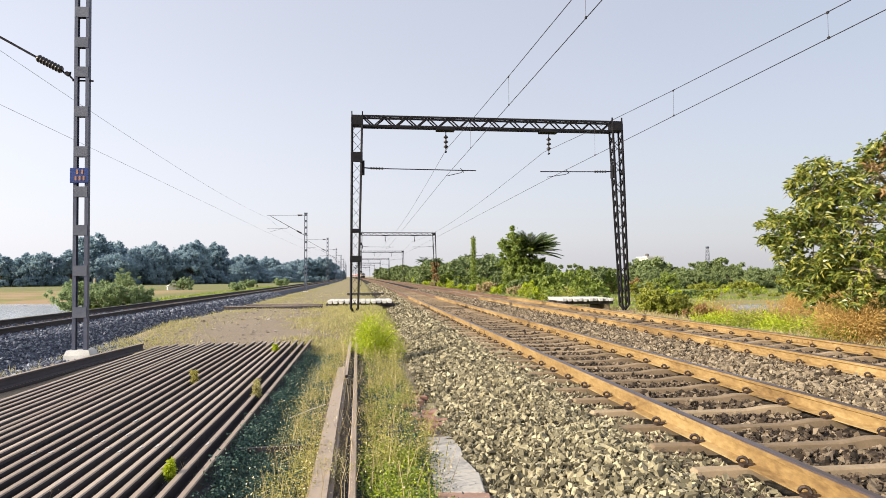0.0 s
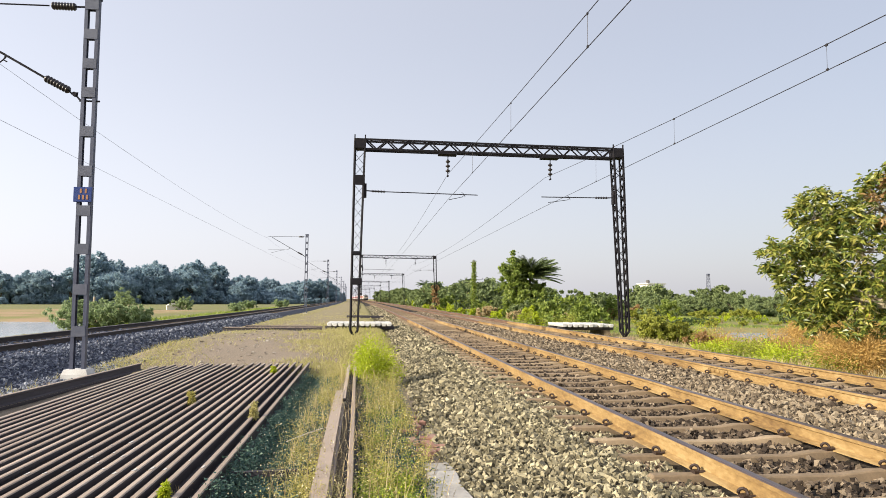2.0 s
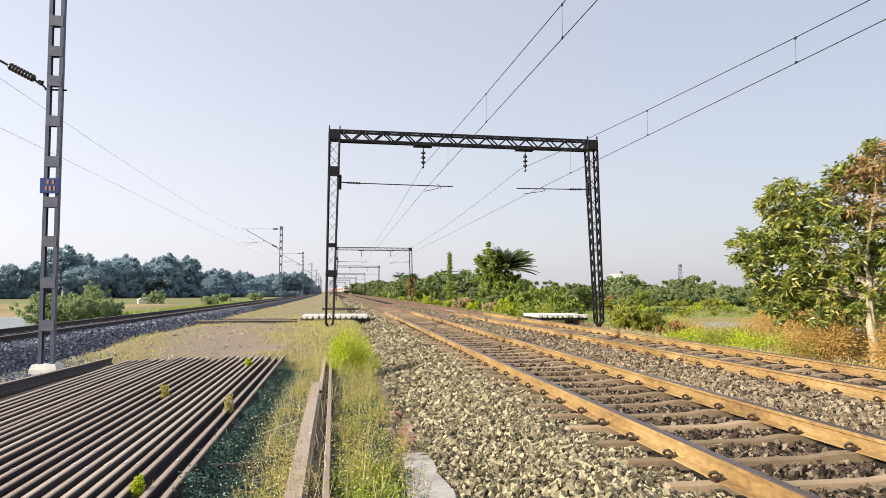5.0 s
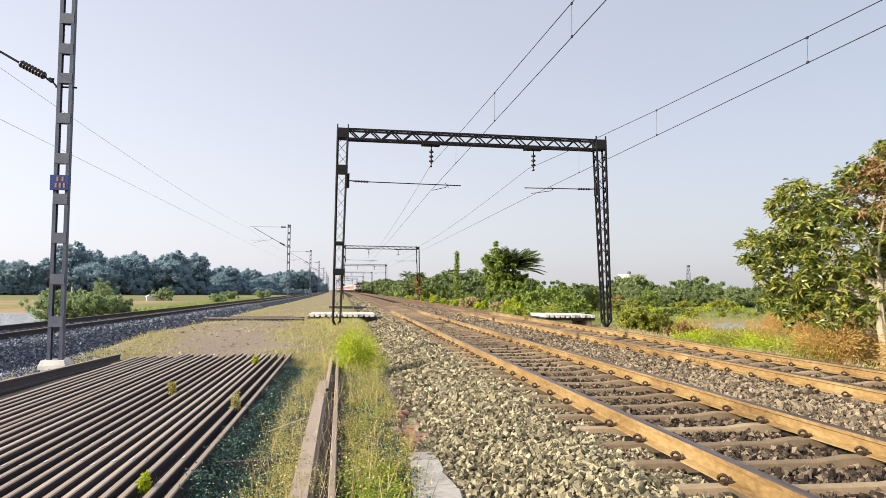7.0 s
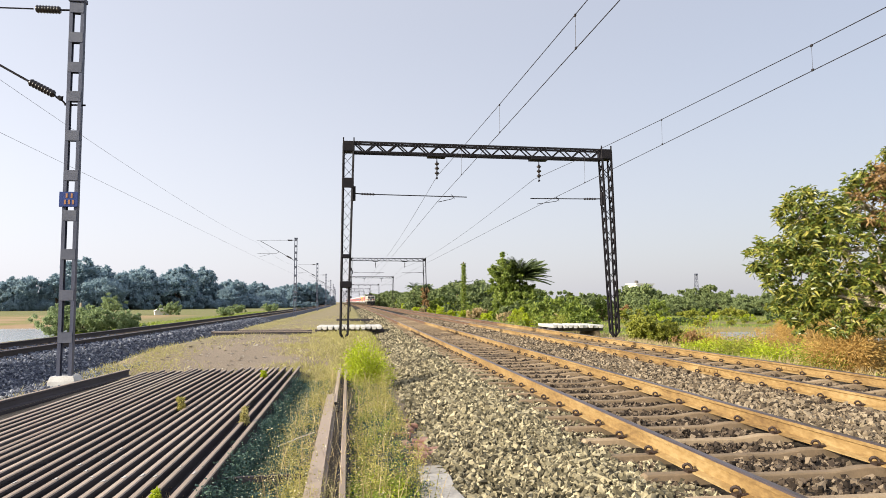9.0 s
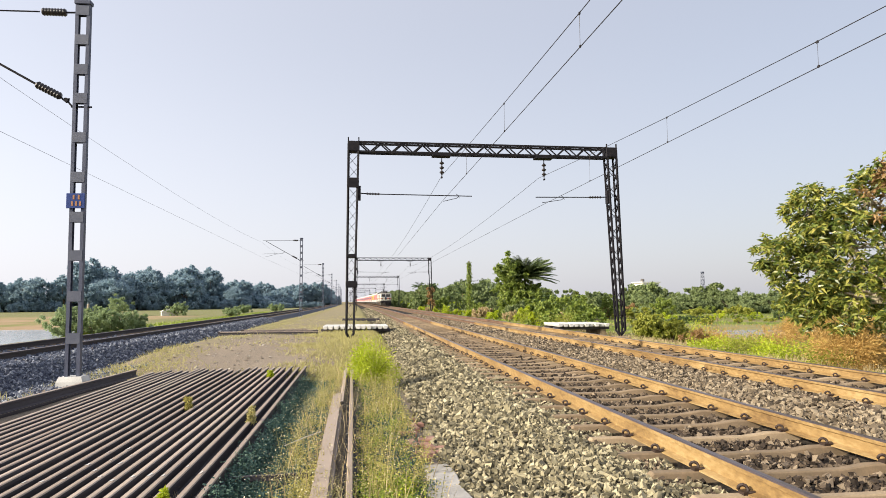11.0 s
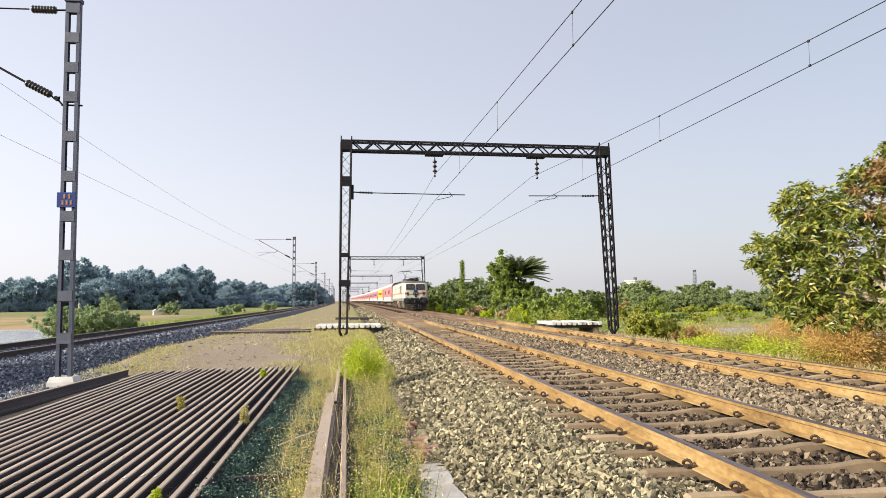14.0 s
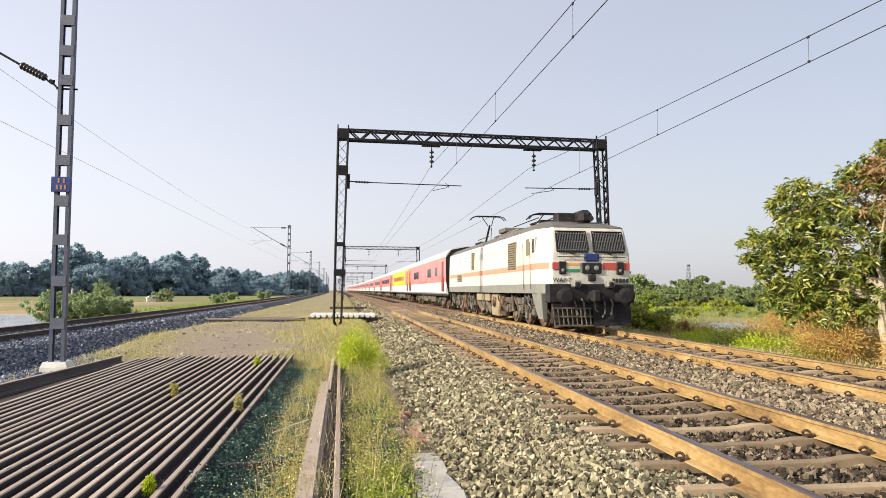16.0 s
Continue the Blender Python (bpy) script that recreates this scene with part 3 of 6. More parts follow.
def build_track(cx, z, label, y_split, joint_y, with_clips, side_paint=M_RUST):
    t = thing("railway_track", label, "railway track", group="railway tracks")
    for side in (-1, 1):
        if not joint_y:
            part("rail", Shape().sweep(RAIL, line_stations(cx + side * 0.873, z), RAIL_SLOTS), [side_paint, M_HEAD], t, "shade-darkened brown steel rail")
            continue
        join = joint_y[-1]
        whole = line_stations(cx + side * 0.873, z)
        at = (cx + side * 0.873 + bend(join), join, z)
        part("rail", Shape().sweep(RAIL, [p for p in whole if p[1] < join - 0.5] + [at], RAIL_SLOTS), [side_paint, M_HEAD], t, "rust-orange steel rail with a worn head")
        part("rail", Shape().sweep(RAIL, [at] + [p for p in whole if p[1] > join + 0.5], RAIL_SLOTS), [M_REDRUST, M_HEAD], t, "dark red-brown steel rail beyond a bolted joint")
    for y in joint_y:
        for side in (-1, 1):
            for face in (-1, 1):
                s = Shape()
                x = face * 0.022
                s.box(x - 0.012, x + 0.012, -0.34, 0.34, -0.13, -0.058, bevel=0.005)
                for k in range(4):
                    s.lathe((x, -0.25 + k * 0.165, -0.093), (face, 0, 0), [(0, 0.02), (0.03, 0.02), (0.032, 0.012)], 6)
                part("fishplate", s, M_RUST, t, "rusted bolted fishplate", pose(cx + side * 0.873 + bend(y), y, z))
    y, far = FIRST_SLEEPER, Shape()
    while y < 330:
        if y < y_split:
            sl = part("sleeper", SLEEPER, None, t, "", on_line(cx + rnd.uniform(-0.02, 0.02), y, z) @ pose(0, 0, 0, 0, 0, rnd.uniform(-0.6, 0.6)))
            if with_clips and y < with_clips:
                for rx in (-0.873, 0.873):
                    for face in (-1, 1):
                        part("rail_clip", CLIP_R, None, sl, "", pose(rx + face * 0.080, 0, -0.150, 0, 0, 180 if face > 0 else 0) @ Matrix.Scale(0.86, 4))
        else:
            x = cx + bend(y)
            far.box(x - 1.375, x + 1.375, y - 0.065, y + 0.065, z - 0.3, z - 0.168)
        y += SLEEPER_STEP
    tagged(part("sleeper_run", far, M_SLEEPER, t), kind="stuff")
    return t


X1, X2, Z2, X3, Z3 = 3.76, 7.71, 0.03, -9.65, 0.04
build_track(X1, 0.0, "nearer railway track with rust-orange rails on stained concrete sleepers", 60, (15.6, 41.6), 32)
build_track(X2, Z2, "second railway track with rust-orange rails beside the first", 60, (11.9, 37.9), 26)
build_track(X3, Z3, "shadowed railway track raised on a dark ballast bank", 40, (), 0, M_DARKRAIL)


def bed(name, prof, label, material=M_BED):
    """A ballast bank of one cross-section along the line."""
    ring = [*prof, (prof[-1][0], -1.7), (prof[0][0], -1.7)]
    solo(name, Shape().sweep(ring, line_stations(0, 0)), material, label, "ballast", kind="structure")


BED_MAIN = [(0.90, -0.49), (1.40, -0.39), (2.1, -0.215), (2.5, -0.245), (2.75, -0.258), (4.68, -0.258), (4.84, -0.19), (5.3, -0.175), (6.15, -0.165), (6.62, -0.165), (6.80, -0.226), (8.95, -0.226), (9.3, -0.20), (9.6, -0.215), (10.9, -0.50)]
BED_LEFT = [(-12.6, -0.75), (-11.3, -0.16), (-7.85, -0.15), (-6.95, -0.56), (-5.75, -0.47), (-5.55, -0.62)]
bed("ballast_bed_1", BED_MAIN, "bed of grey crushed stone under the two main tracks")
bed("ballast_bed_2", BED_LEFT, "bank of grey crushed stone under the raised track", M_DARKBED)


def bed_height(prof, x):
    return np.interp(x, [p[0] for p in prof], [p[1] for p in prof])


def stones(name, material, label, prof, zones, avoid=()):
    """Loose angular stones lying on a bank: zones are (x0, x1, y0, y1, how many, size)."""
    cube = np.array([(x, y, z) for z in (-1, 1) for y in (-1, 1) for x in (-1, 1)], float)
    quad = np.array([(0, 2, 3, 1), (4, 5, 7, 6), (0, 1, 5, 4), (2, 6, 7, 3), (0, 4, 6, 2), (1, 3, 7, 5)])
    vs, n0, fs = [], 0, []
    for x0, x1, y0, y1, n, size in zones:
        x = rng.uniform(x0, x1, n)
        y = y0 + (y1 - y0) * rng.random(n) ** 1.35
        if avoid:
            ok = np.ones(n, bool)
            for cx in avoid:
                d = np.abs((y - FIRST_SLEEPER + SLEEPER_STEP / 2) % SLEEPER_STEP - SLEEPER_STEP / 2)
                ok &= ~((np.abs(x - cx) < 1.30) & (d < 0.070 + size * 0.2))
                for r in (-0.873, 0.873):
                    ok &= np.abs(x - cx - r) > 0.08 + size * 0.3
            x, y = x[ok], y[ok]
            n = len(x)
        s = size * rng.uniform(0.5, 1.3, (n, 1)) * rng.uniform(0.4, 1.0, (n, 3)) * np.array((0.72, 0.60, 0.42))
        v = cube[None] * s[:, None, :] * rng.uniform(0.25, 1.2, (n, 8, 3))
        q = unit(rng.normal(size=(n, 4)))
        w, a, b, c = q.T
        R = np.stack([1 - 2 * (b * b + c * c), 2 * (a * b - c * w), 2 * (a * c + b * w), 2 * (a * b + c * w), 1 - 2 * (a * a + c * c), 2 * (b * c - a * w),
                      2 * (a * c - b * w), 2 * (b * c + a * w), 1 - 2 * (a * a + b * b)], 1).reshape(n, 3, 3)
        v = np.einsum("nij,nkj->nki", R, v)
        z = bed_height(prof, x) + size * rng.uniform(-0.30, 0.50, n)
        v += np.stack([x + np.vectorize(bend)(y), y, z], 1)[:, None, :]
        vs.append(v.reshape(-1, 3))
        fs.append((quad[None] + (np.arange(n) * 8)[:, None, None] + n0).reshape(-1, 4))
        n0 += n * 8
    tagged(new(name, quick_mesh(name, np.concatenate(vs), np.concatenate(fs), material)), label, "ballast stones", kind="stuff")


stones("ballast_stones", M_STONE, "loose grey and buff crushed stones sloping down from the track", BED_MAIN,
       [(0.86, 2.8, 1.6, 8, 17500, 0.062), (0.86, 2.8, 8, 20, 14000, 0.078), (0.86, 2.75, 20, 50, 7000, 0.10), (0.86, 2.75, 50, 140, 3500, 0.17)], (X1, X2))
stones("ballast_stones", M_STONEBR, "tan and grey crushed stones heaped between the two tracks", BED_MAIN,
       [(4.80, 6.67, 3, 12, 10500, 0.070), (4.80, 6.67, 12, 30, 9500, 0.075), (4.80, 6.67, 30, 70, 5500, 0.11), (8.75, 11.0, 6, 18, 6000, 0.075), (8.8, 11.0, 18, 45, 5000, 0.11)])
stones("ballast_stones", M_CRIB, "rust-stained crushed stones, coloured shade-dark, packed between the sleepers", BED_MAIN,
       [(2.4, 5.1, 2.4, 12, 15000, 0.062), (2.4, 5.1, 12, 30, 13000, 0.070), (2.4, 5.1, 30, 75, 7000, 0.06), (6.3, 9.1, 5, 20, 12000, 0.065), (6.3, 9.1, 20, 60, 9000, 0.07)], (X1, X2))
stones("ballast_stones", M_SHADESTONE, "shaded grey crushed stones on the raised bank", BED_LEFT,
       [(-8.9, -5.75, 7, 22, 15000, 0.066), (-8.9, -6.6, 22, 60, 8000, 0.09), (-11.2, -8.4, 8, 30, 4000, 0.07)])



# ---------------------------------------------------------------- overhead line
def lattice(s, p, q, a0, a1, panels, w=0.05):
    """Crossed lacing on the four faces of a column or beam; a0, a1: half sizes along two square axes at its ends."""
    p, q = Vector(p), Vector(q)
    d = (q - p).normalized()
    u = Vector((0, 1, 0))
    v = d.cross(u).normalized()
    def corner(i, t):
        su, sv = ((-1, -1), (1, -1), (1, 1), (-1, 1))[i % 4]
        return p.lerp(q, t) + u * su * (a0[0] + (a1[0] - a0[0]) * t) + v * sv * (a0[1] + (a1[1] - a0[1]) * t)
    for k in range(panels):
        t0, t1 = k / panels, (k + 1) / panels
        for i in range(4):
            if i % 2 == 0 or k % 2:
                s.beam(corner(i, t0), corner(i + 1, t1), w, 0.012)
            if i % 2 == 0 or not k % 2:
                s.beam(corner(i + 1, t0), corner(i, t1), w, 0.012)
    return corner


def insulator_shape(p, q, sheds, r, core=0.03):
    p, q = Vector(p), Vector(q)
    n = (q - p).length
    prof = [(0, core)]
    for k in range(sheds):
        a = n * (k + 0.5) / sheds
        prof += [(a - n / sheds * 0.32, core), (a - n / sheds * 0.1, r), (a + n / sheds * 0.1, r), (a + n / sheds * 0.3, core)]
    prof.append((n, core))
    return Shape().lathe(p, q - p, prof, 12)


def portal_gantry():
    g = thing("portal_gantry", "black lattice steel portal spanning two tracks, carrying wires", "portal gantry", group="portals along the line")
    legs = (((-0.36, 0, -0.05), (-0.25, 0, 7.95)), ((11.44, 0, -0.05), (11.16, 0, 7.95)))
    for foot, top in legs:
        s = Shape()
        corner = lattice(s, foot, top, (0.16, 0.15), (0.22, 0.21), 17, 0.048)
        tagged(part("lacing", s, M_STEEL, g), kind="stuff")
        for i in range(4):
            p = Shape().beam(corner(i, 0), corner(i, 1), 0.07, 0.07)
            tip = Vector(foot) + Vector((0, 0, -0.28))
            p.beam(corner(i, 0), tip, 0.07, 0.07)
            part("corner_post", p, M_STEEL, g)
        c = Vector(top)
        cap = Shape().box(c.x - 0.25, c.x + 0.25, -0.26, 0.26, 7.62, 8.06, bevel=0.02)
        for dx in (-0.22, 0.22):
            cap.beam((c.x + dx, -0.2, 8.0), (c.x + dx, -0.2, 8.22), 0.05)
        part("cap_plate", cap, M_STEEL, g)
        part("footing", Shape().box(foot[0] - 0.35, foot[0] + 0.35, -0.35, 0.35, -0.75, -0.31, bevel=0.03), M_SLEEPER, g, "low weathered concrete footing")
    a, b = Vector((0.0, 0, 7.83)), Vector((10.92, 0, 7.83))
    n = 24
    for k in range(n):
        x0, x1 = a.x + (b.x - a.x) * k / n, a.x + (b.x - a.x) * (k + 1) / n
        for y in (-0.2, 0.2):
            z0, z1 = (7.62, 8.03) if k % 2 else (8.03, 7.62)
            part("lacing_bar", Shape().beam((x0, y, z0), (x1, y, z1), 0.06, 0.012, (0, 1, 0)), M_STEEL, g)
        for z in (7.62, 8.03):
            y0 = 0.2 if k % 2 else -0.2
            part("lacing_bar", Shape().beam((x0, y0, z), (x1, -y0, z), 0.04, 0.012), M_STEEL, g)
    for y in (-0.2, 0.2):
        for z in (7.62, 8.03):
            part("chord", Shape().beam((-0.05, y, z), (10.97, y, z), 0.075, 0.075), M_STEEL, g)
    for x in (3.54, 8.1):
        h = Shape().box(x - 0.42, x + 0.38, -0.24, 0.24, 7.50, 7.58, bevel=0.01)
        h.tube([(x, 0, 7.55), (x, 0, 7.30)], 0.02)
        part("hanger_plate", h, M_STEEL, g)
        part("insulator", insulator_shape((x, 0, 7.33), (x, 0, 6.72), 3, 0.10), M_INSUL, g, "brown ribbed porcelain insulator", smooth=True)
        part("wire_clamp", Shape().tube([(x, 0, 6.73), (x, 0, 6.60)], 0.018).box(x - 0.03, x + 0.03, -0.09, 0.09, 6.57, 6.62), M_STEEL, g)
    for x0, x1, xr, sgn in ((0.0, 4.85, 3.55, 1), (11.0, 7.7, 7.95, -1)):
        c = Shape()
        c.tube([(x0 + sgn * 0.85, 0, 5.83), (x1, 0, 5.80)], 0.022)
        c.tube([(x0 - sgn * 0.02, 0, 5.86), (x0 + sgn * 0.3, 0, 5.84)], 0.028)
        part("cantilever_tube", c, M_STEEL, g)
        part("insulator", insulator_shape((x0 + sgn * 0.28, 0, 5.84), (x0 + sgn * 0.86, 0, 5.83), 5, 0.055), M_INSUL, g, "brown ribbed porcelain insulator", smooth=True)
        part("bracket", Shape().box(x0 - 0.06, x0 + 0.06, -0.12, 0.12, 5.55, 6.15, bevel=0.01), M_STEEL, g)
        xe = xr + (0.75 if sgn > 0 else 1.05)
        arm = Shape().tube([(xe, 0, 5.80), (xe - 0.12, 0, 5.70), (xr + 0.05, 0, 5.56)], 0.014)
        arm.tube([(xe - 0.15, 0, 5.90), (xe - 0.02, 0, 5.80), (xe, 0, 5.70)], 0.012)
        part("register_arm", arm, M_STEEL, g)
    part("sign_plate", Shape().box(-0.5, -0.02, -0.27, -0.24, 6.05, 6.48, bevel=0.008), M_STEEL, g, "dark square plate bolted to the leg")
    part("junction_box", Shape().box(-0.55, -0.06, -0.34, 0.2, 1.85, 2.12, bevel=0.02), M_STEEL, g)
    part("junction_box", Shape().box(-0.52, -0.1, -0.30, 0.2, 3.1, 3.25, bevel=0.02), M_STEEL, g)
    return g


PORTALS = [27.5, 101, 174, 249, 325, 401, 477]
gantry = portal_gantry()
gantry.matrix_basis = on_line(0, PORTALS[0])
for y in PORTALS[1:]:
    copy_thing(gantry, on_line(0, y))
copy_thing(gantry, on_line(0, -47))


def line_mast():
    """Upright of two channels joined by batten plates, its bracket reaching left over the raised track."""
    m = thing("line_mast", "grey steel mast of two channels with batten plates on concrete", "mast", group="masts of the raised track")
    for sx in (-1, 1):
        ring = [(0.150, -0.055), (0.150, 0.055), (0.080, 0.055), (0.080, 0.045), (0.139, 0.045), (0.139, -0.045), (0.080, -0.045), (0.080, -0.055)]
        part("channel", Shape().loft([[(sx * x, y, z) for x, y in ring] for z in (0.0, 8.12)]), M_MAST, m)
    for z in (0.82, 1.70, 2.56, 3.38, 4.24, 5.10, 5.96, 6.60, 7.26, 7.92):
        for y in (-0.064, 0.056):
            part("batten", Shape().box(-0.138, 0.138, y, y + 0.008, z - 0.11, z + 0.11), M_MASTPLATE, m)
    part("cap", Shape().box(-0.17, 0.17, -0.09, 0.09, 8.05, 8.14, bevel=0.01), M_MAST, m)
    base = Shape()
    base.loft([[(-0.27, -0.19, -0.6), (0.27, -0.19, -0.6), (0.27, 0.26, -0.6), (-0.27, 0.26, -0.6)], [(-0.26, -0.18, -0.07), (0.26, -0.18, -0.07), (0.26, 0.25, -0.07), (-0.26, 0.25, -0.07)],
               [(-0.22, -0.15, 0.03), (0.22, -0.15, 0.03), (0.22, 0.2, 0.03), (-0.22, 0.2, 0.03)]])
    part("footing", base, M_WHITECON, m, "whitewashed concrete footing")
    b = Shape().tube([(-0.92, 0, 6.26), (-3.55, 0, 7.76)], 0.024, 8)
    b.tube([(-0.18, 0, 5.79), (-0.26, 0, 5.88), (-0.24, 0, 5.95), (-0.36, 0, 5.93), (-0.44, 0, 6.02)], 0.022)
    b.tube([(-0.2, 0, 5.78), (0.22, 0, 5.78)], 0.02)
    b.lathe((-0.30, -0.04, 5.92), (0, 1, 0), [(0, 0.05), (0.08, 0.05)], 8)
    b.tube([(-1.7, 0, 6.58), (-1.78, 0, 6.62), (-1.74, 0, 6.70)], 0.016)
    part("bracket_tube", b, M_STEEL, m)
    part("insulator", insulator_shape((-0.42, 0, 6.00), (-0.90, 0, 6.25), 8, 0.085, 0.068), M_INSUL, m, "brown ribbed porcelain insulator", smooth=True)
    t = Shape().tube([(-0.9, 0, 7.87), (-3.9, 0, 7.83)], 0.016).tube([(-0.15, 0, 7.88), (-0.4, 0, 7.87)], 0.02)
    part("top_stay", t, M_STEEL, m)
    part("insulator", insulator_shape((-0.36, 0, 7.87), (-0.84, 0, 7.87), 8, 0.085, 0.068), M_INSUL, m, "brown ribbed porcelain insulator", smooth=True)
    r = Shape().tube([(-1.72, 0, 6.68), (-1.9, 0, 6.5), (-3.9, 0, 6.46)], 0.014).tube([(-2.4, 0, 6.48), (-3.6, 0, 6.15)], 0.012)
    part("register_arm", r, M_STEEL, m)
    return m


def number_plate(mast, z):
    p = part("number_plate", Shape().box(-0.20, 0.17, -0.100, -0.068, z - 0.16, z + 0.16, bevel=0.006), M_BLUE, mast, "small blue enamel plate with orange marks")
    for row, zz in ((0.075, (-0.05, 0.05)), (-0.06, (-0.08, 0.0, 0.08))):
        for x in zz:
            part("mark", Shape().box(x - 0.018, x + 0.018, -0.106, -0.100, z + row - 0.048, z + row + 0.048), M_ORANGE, p)


mast = line_mast()
for y in (68, 112, 155, 200, 246, 292, 340, 390):
    copy_thing(mast, on_line(-5.85, y, -0.27))
mast.matrix_basis = on_line(-5.93, 14.6, -0.29) @ pose(0, 0, 0, 0, -0.5, 0)
number_plate(mast, 3.72)
copy_thing(mast, on_line(-5.95, -38, -0.29))


def wires(label, supports, top, contact, sag, droppers=1, r=0.0085):
    """One catenary with its contact wire and droppers; supports: (x, y) along the line."""
    w = thing("overhead_wire", label, "overhead wire", group="wires over the tracks")
    cat, con, drop = [], [], []
    for i, ((xa, ya), (xb, yb)) in enumerate(zip(supports, supports[1:])):
        sag = sag if i != 1 else sag * 0.6
        for k in range(13):
            t = k / 13
            x, y = xa + (xb - xa) * t, ya + (yb - ya) * t
            cat.append((x + bend(y), y, top - sag * 4 * t * (1 - t)))
            con.append((x + bend(y), y, contact))
        span = yb - ya
        for k in range(int((span - 8) / 5.55) * droppers):
            t = 1 - (6.1 + 5.55 * k) / span
            x, y = xa + (xb - xa) * t, ya + (yb - ya) * t
            drop.append((x + bend(y), y, top - sag * 4 * t * (1 - t)))
    part("catenary_wire", Shape().tube(cat, r, 5), M_WIRE, w)
    part("contact_wire", Shape().tube(con, r, 5), M_WIRE, w)
    for x, y, z in drop:
        if y < 36:
            s = Shape().tube([(x, y, z), (x, y, contact)], 0.004, 4)
            s.box(x - 0.012, x + 0.012, y - 0.025, y + 0.025, z - 0.03, z + 0.012).box(x - 0.012, x + 0.012, y - 0.025, y + 0.025, contact - 0.01, contact + 0.03)
            part("dropper", s, M_WIRE, w)


ys = [-47] + PORTALS
wires("twin dark copper wires over the nearer track", [(X1 + (-0.22 if i % 2 else 0.0) + (0.47 if i == 0 else 0), y) for i, y in enumerate(ys)], 6.68, 5.55, 0.75)
wires("twin dark copper wires over the second track", [(X2 + (0.14 if i % 2 else 0.0) + (1.25 if i == 0 else 0), y) for i, y in enumerate(ys)], 6.65, 5.385, 1.12)
wires("faint thin wires over the raised track", [(X3 + (0.15 if i % 2 else -0.15), y) for i, y in enumerate((-38, 14.6, 68, 112, 155, 200, 246, 292))], 7.38, 5.85, 0.7, 0, 0.005)


# ---------------------------------------------------------------- stored rails, sleepers and slabs beside the line
STACK_RAIL = [(x * (0.9 if z < -0.1 else 0.78), z * 0.91) for x, z in RAIL]


def stored_rail(length, label, x, y0, z, turn=0.0, flip=False, group="stacked rails"):
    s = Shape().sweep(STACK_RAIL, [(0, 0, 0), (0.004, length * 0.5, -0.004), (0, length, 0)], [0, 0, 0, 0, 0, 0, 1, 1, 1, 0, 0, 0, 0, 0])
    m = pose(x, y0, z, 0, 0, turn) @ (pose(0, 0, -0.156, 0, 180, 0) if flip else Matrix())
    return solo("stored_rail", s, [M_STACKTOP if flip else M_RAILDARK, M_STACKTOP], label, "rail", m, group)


STACK_X = [-1.289, -1.455, -1.62, -1.753, -1.895, -2.035, -2.175, -2.32, -2.465, -2.614] + [-2.835 - 0.1375 * k for k in range(14)]
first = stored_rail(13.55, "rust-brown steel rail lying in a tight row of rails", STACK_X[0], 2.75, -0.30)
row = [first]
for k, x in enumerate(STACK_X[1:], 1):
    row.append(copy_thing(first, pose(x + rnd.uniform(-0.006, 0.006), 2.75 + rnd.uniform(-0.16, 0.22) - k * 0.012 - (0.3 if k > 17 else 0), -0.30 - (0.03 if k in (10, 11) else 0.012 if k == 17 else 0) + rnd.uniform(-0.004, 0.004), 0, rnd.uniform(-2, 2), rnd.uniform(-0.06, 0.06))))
# a line of white paint daubed across the heads
for k in range(1, 12):
    for y in (3.72, 4.25, 4.6) if k in (7, 8, 9) else (3.72,):
        w_, n_ = rnd.uniform(0.008, 0.017), rnd.uniform(0.02, 0.06)
        d_ = Shape().add([(-w_, -n_, 0.001), (w_ * 0.6, -n_ * 0.7, 0.001), (w_, n_ * 0.5, 0.001), (-w_ * 0.3, n_, 0.001), (-w_, -n_, 0.0025), (w_ * 0.6, -n_ * 0.7, 0.0025), (w_, n_ * 0.5, 0.0025), (-w_ * 0.3, n_, 0.0025)], [(4, 5, 6, 7), (0, 1, 5, 4), (1, 2, 6, 5), (2, 3, 7, 6), (3, 0, 4, 7)])
        part("paint_mark", d_, M_WHITECON, row[k], "daub of white paint", pose(0, y + rnd.uniform(-0.12, 0.12), 0))
for y in (3.3, 6.45, 9.5, 14.2):
    solo("support_rail", Shape().beam((-5.55, y, -0.505), (-1.0 if y != 6.45 else -0.42, y, -0.505), 0.09, 0.075), M_RAILDARK, "rusted bearer rail crossing under the stack", "rail", None, "bearers under the stack")
stored_rail(13.4, "dark rail on edge along the outside of the stack", -6.1, 2.4, -0.25, -4.5)
stored_rail(13.0, "dark rail under the outer rail of the stack", -6.08, 2.2, -0.402, -4.5)
solo("steel_bar", Shape().beam((-1.2, 6.45, -0.40), (-0.42, 6.5, -0.40), 0.05, 0.05), M_RAILDARK, "rusted steel bar lying across the weedy dip", "steel bar")
solo("steel_bar", Shape().tube([(-0.86, 7.9, -0.41), (-0.62, 8.15, -0.36), (-0.48, 8.5, -0.38)], 0.007, 6), M_WHITECON, "pale bent rod lying in the weeds", "steel bar")
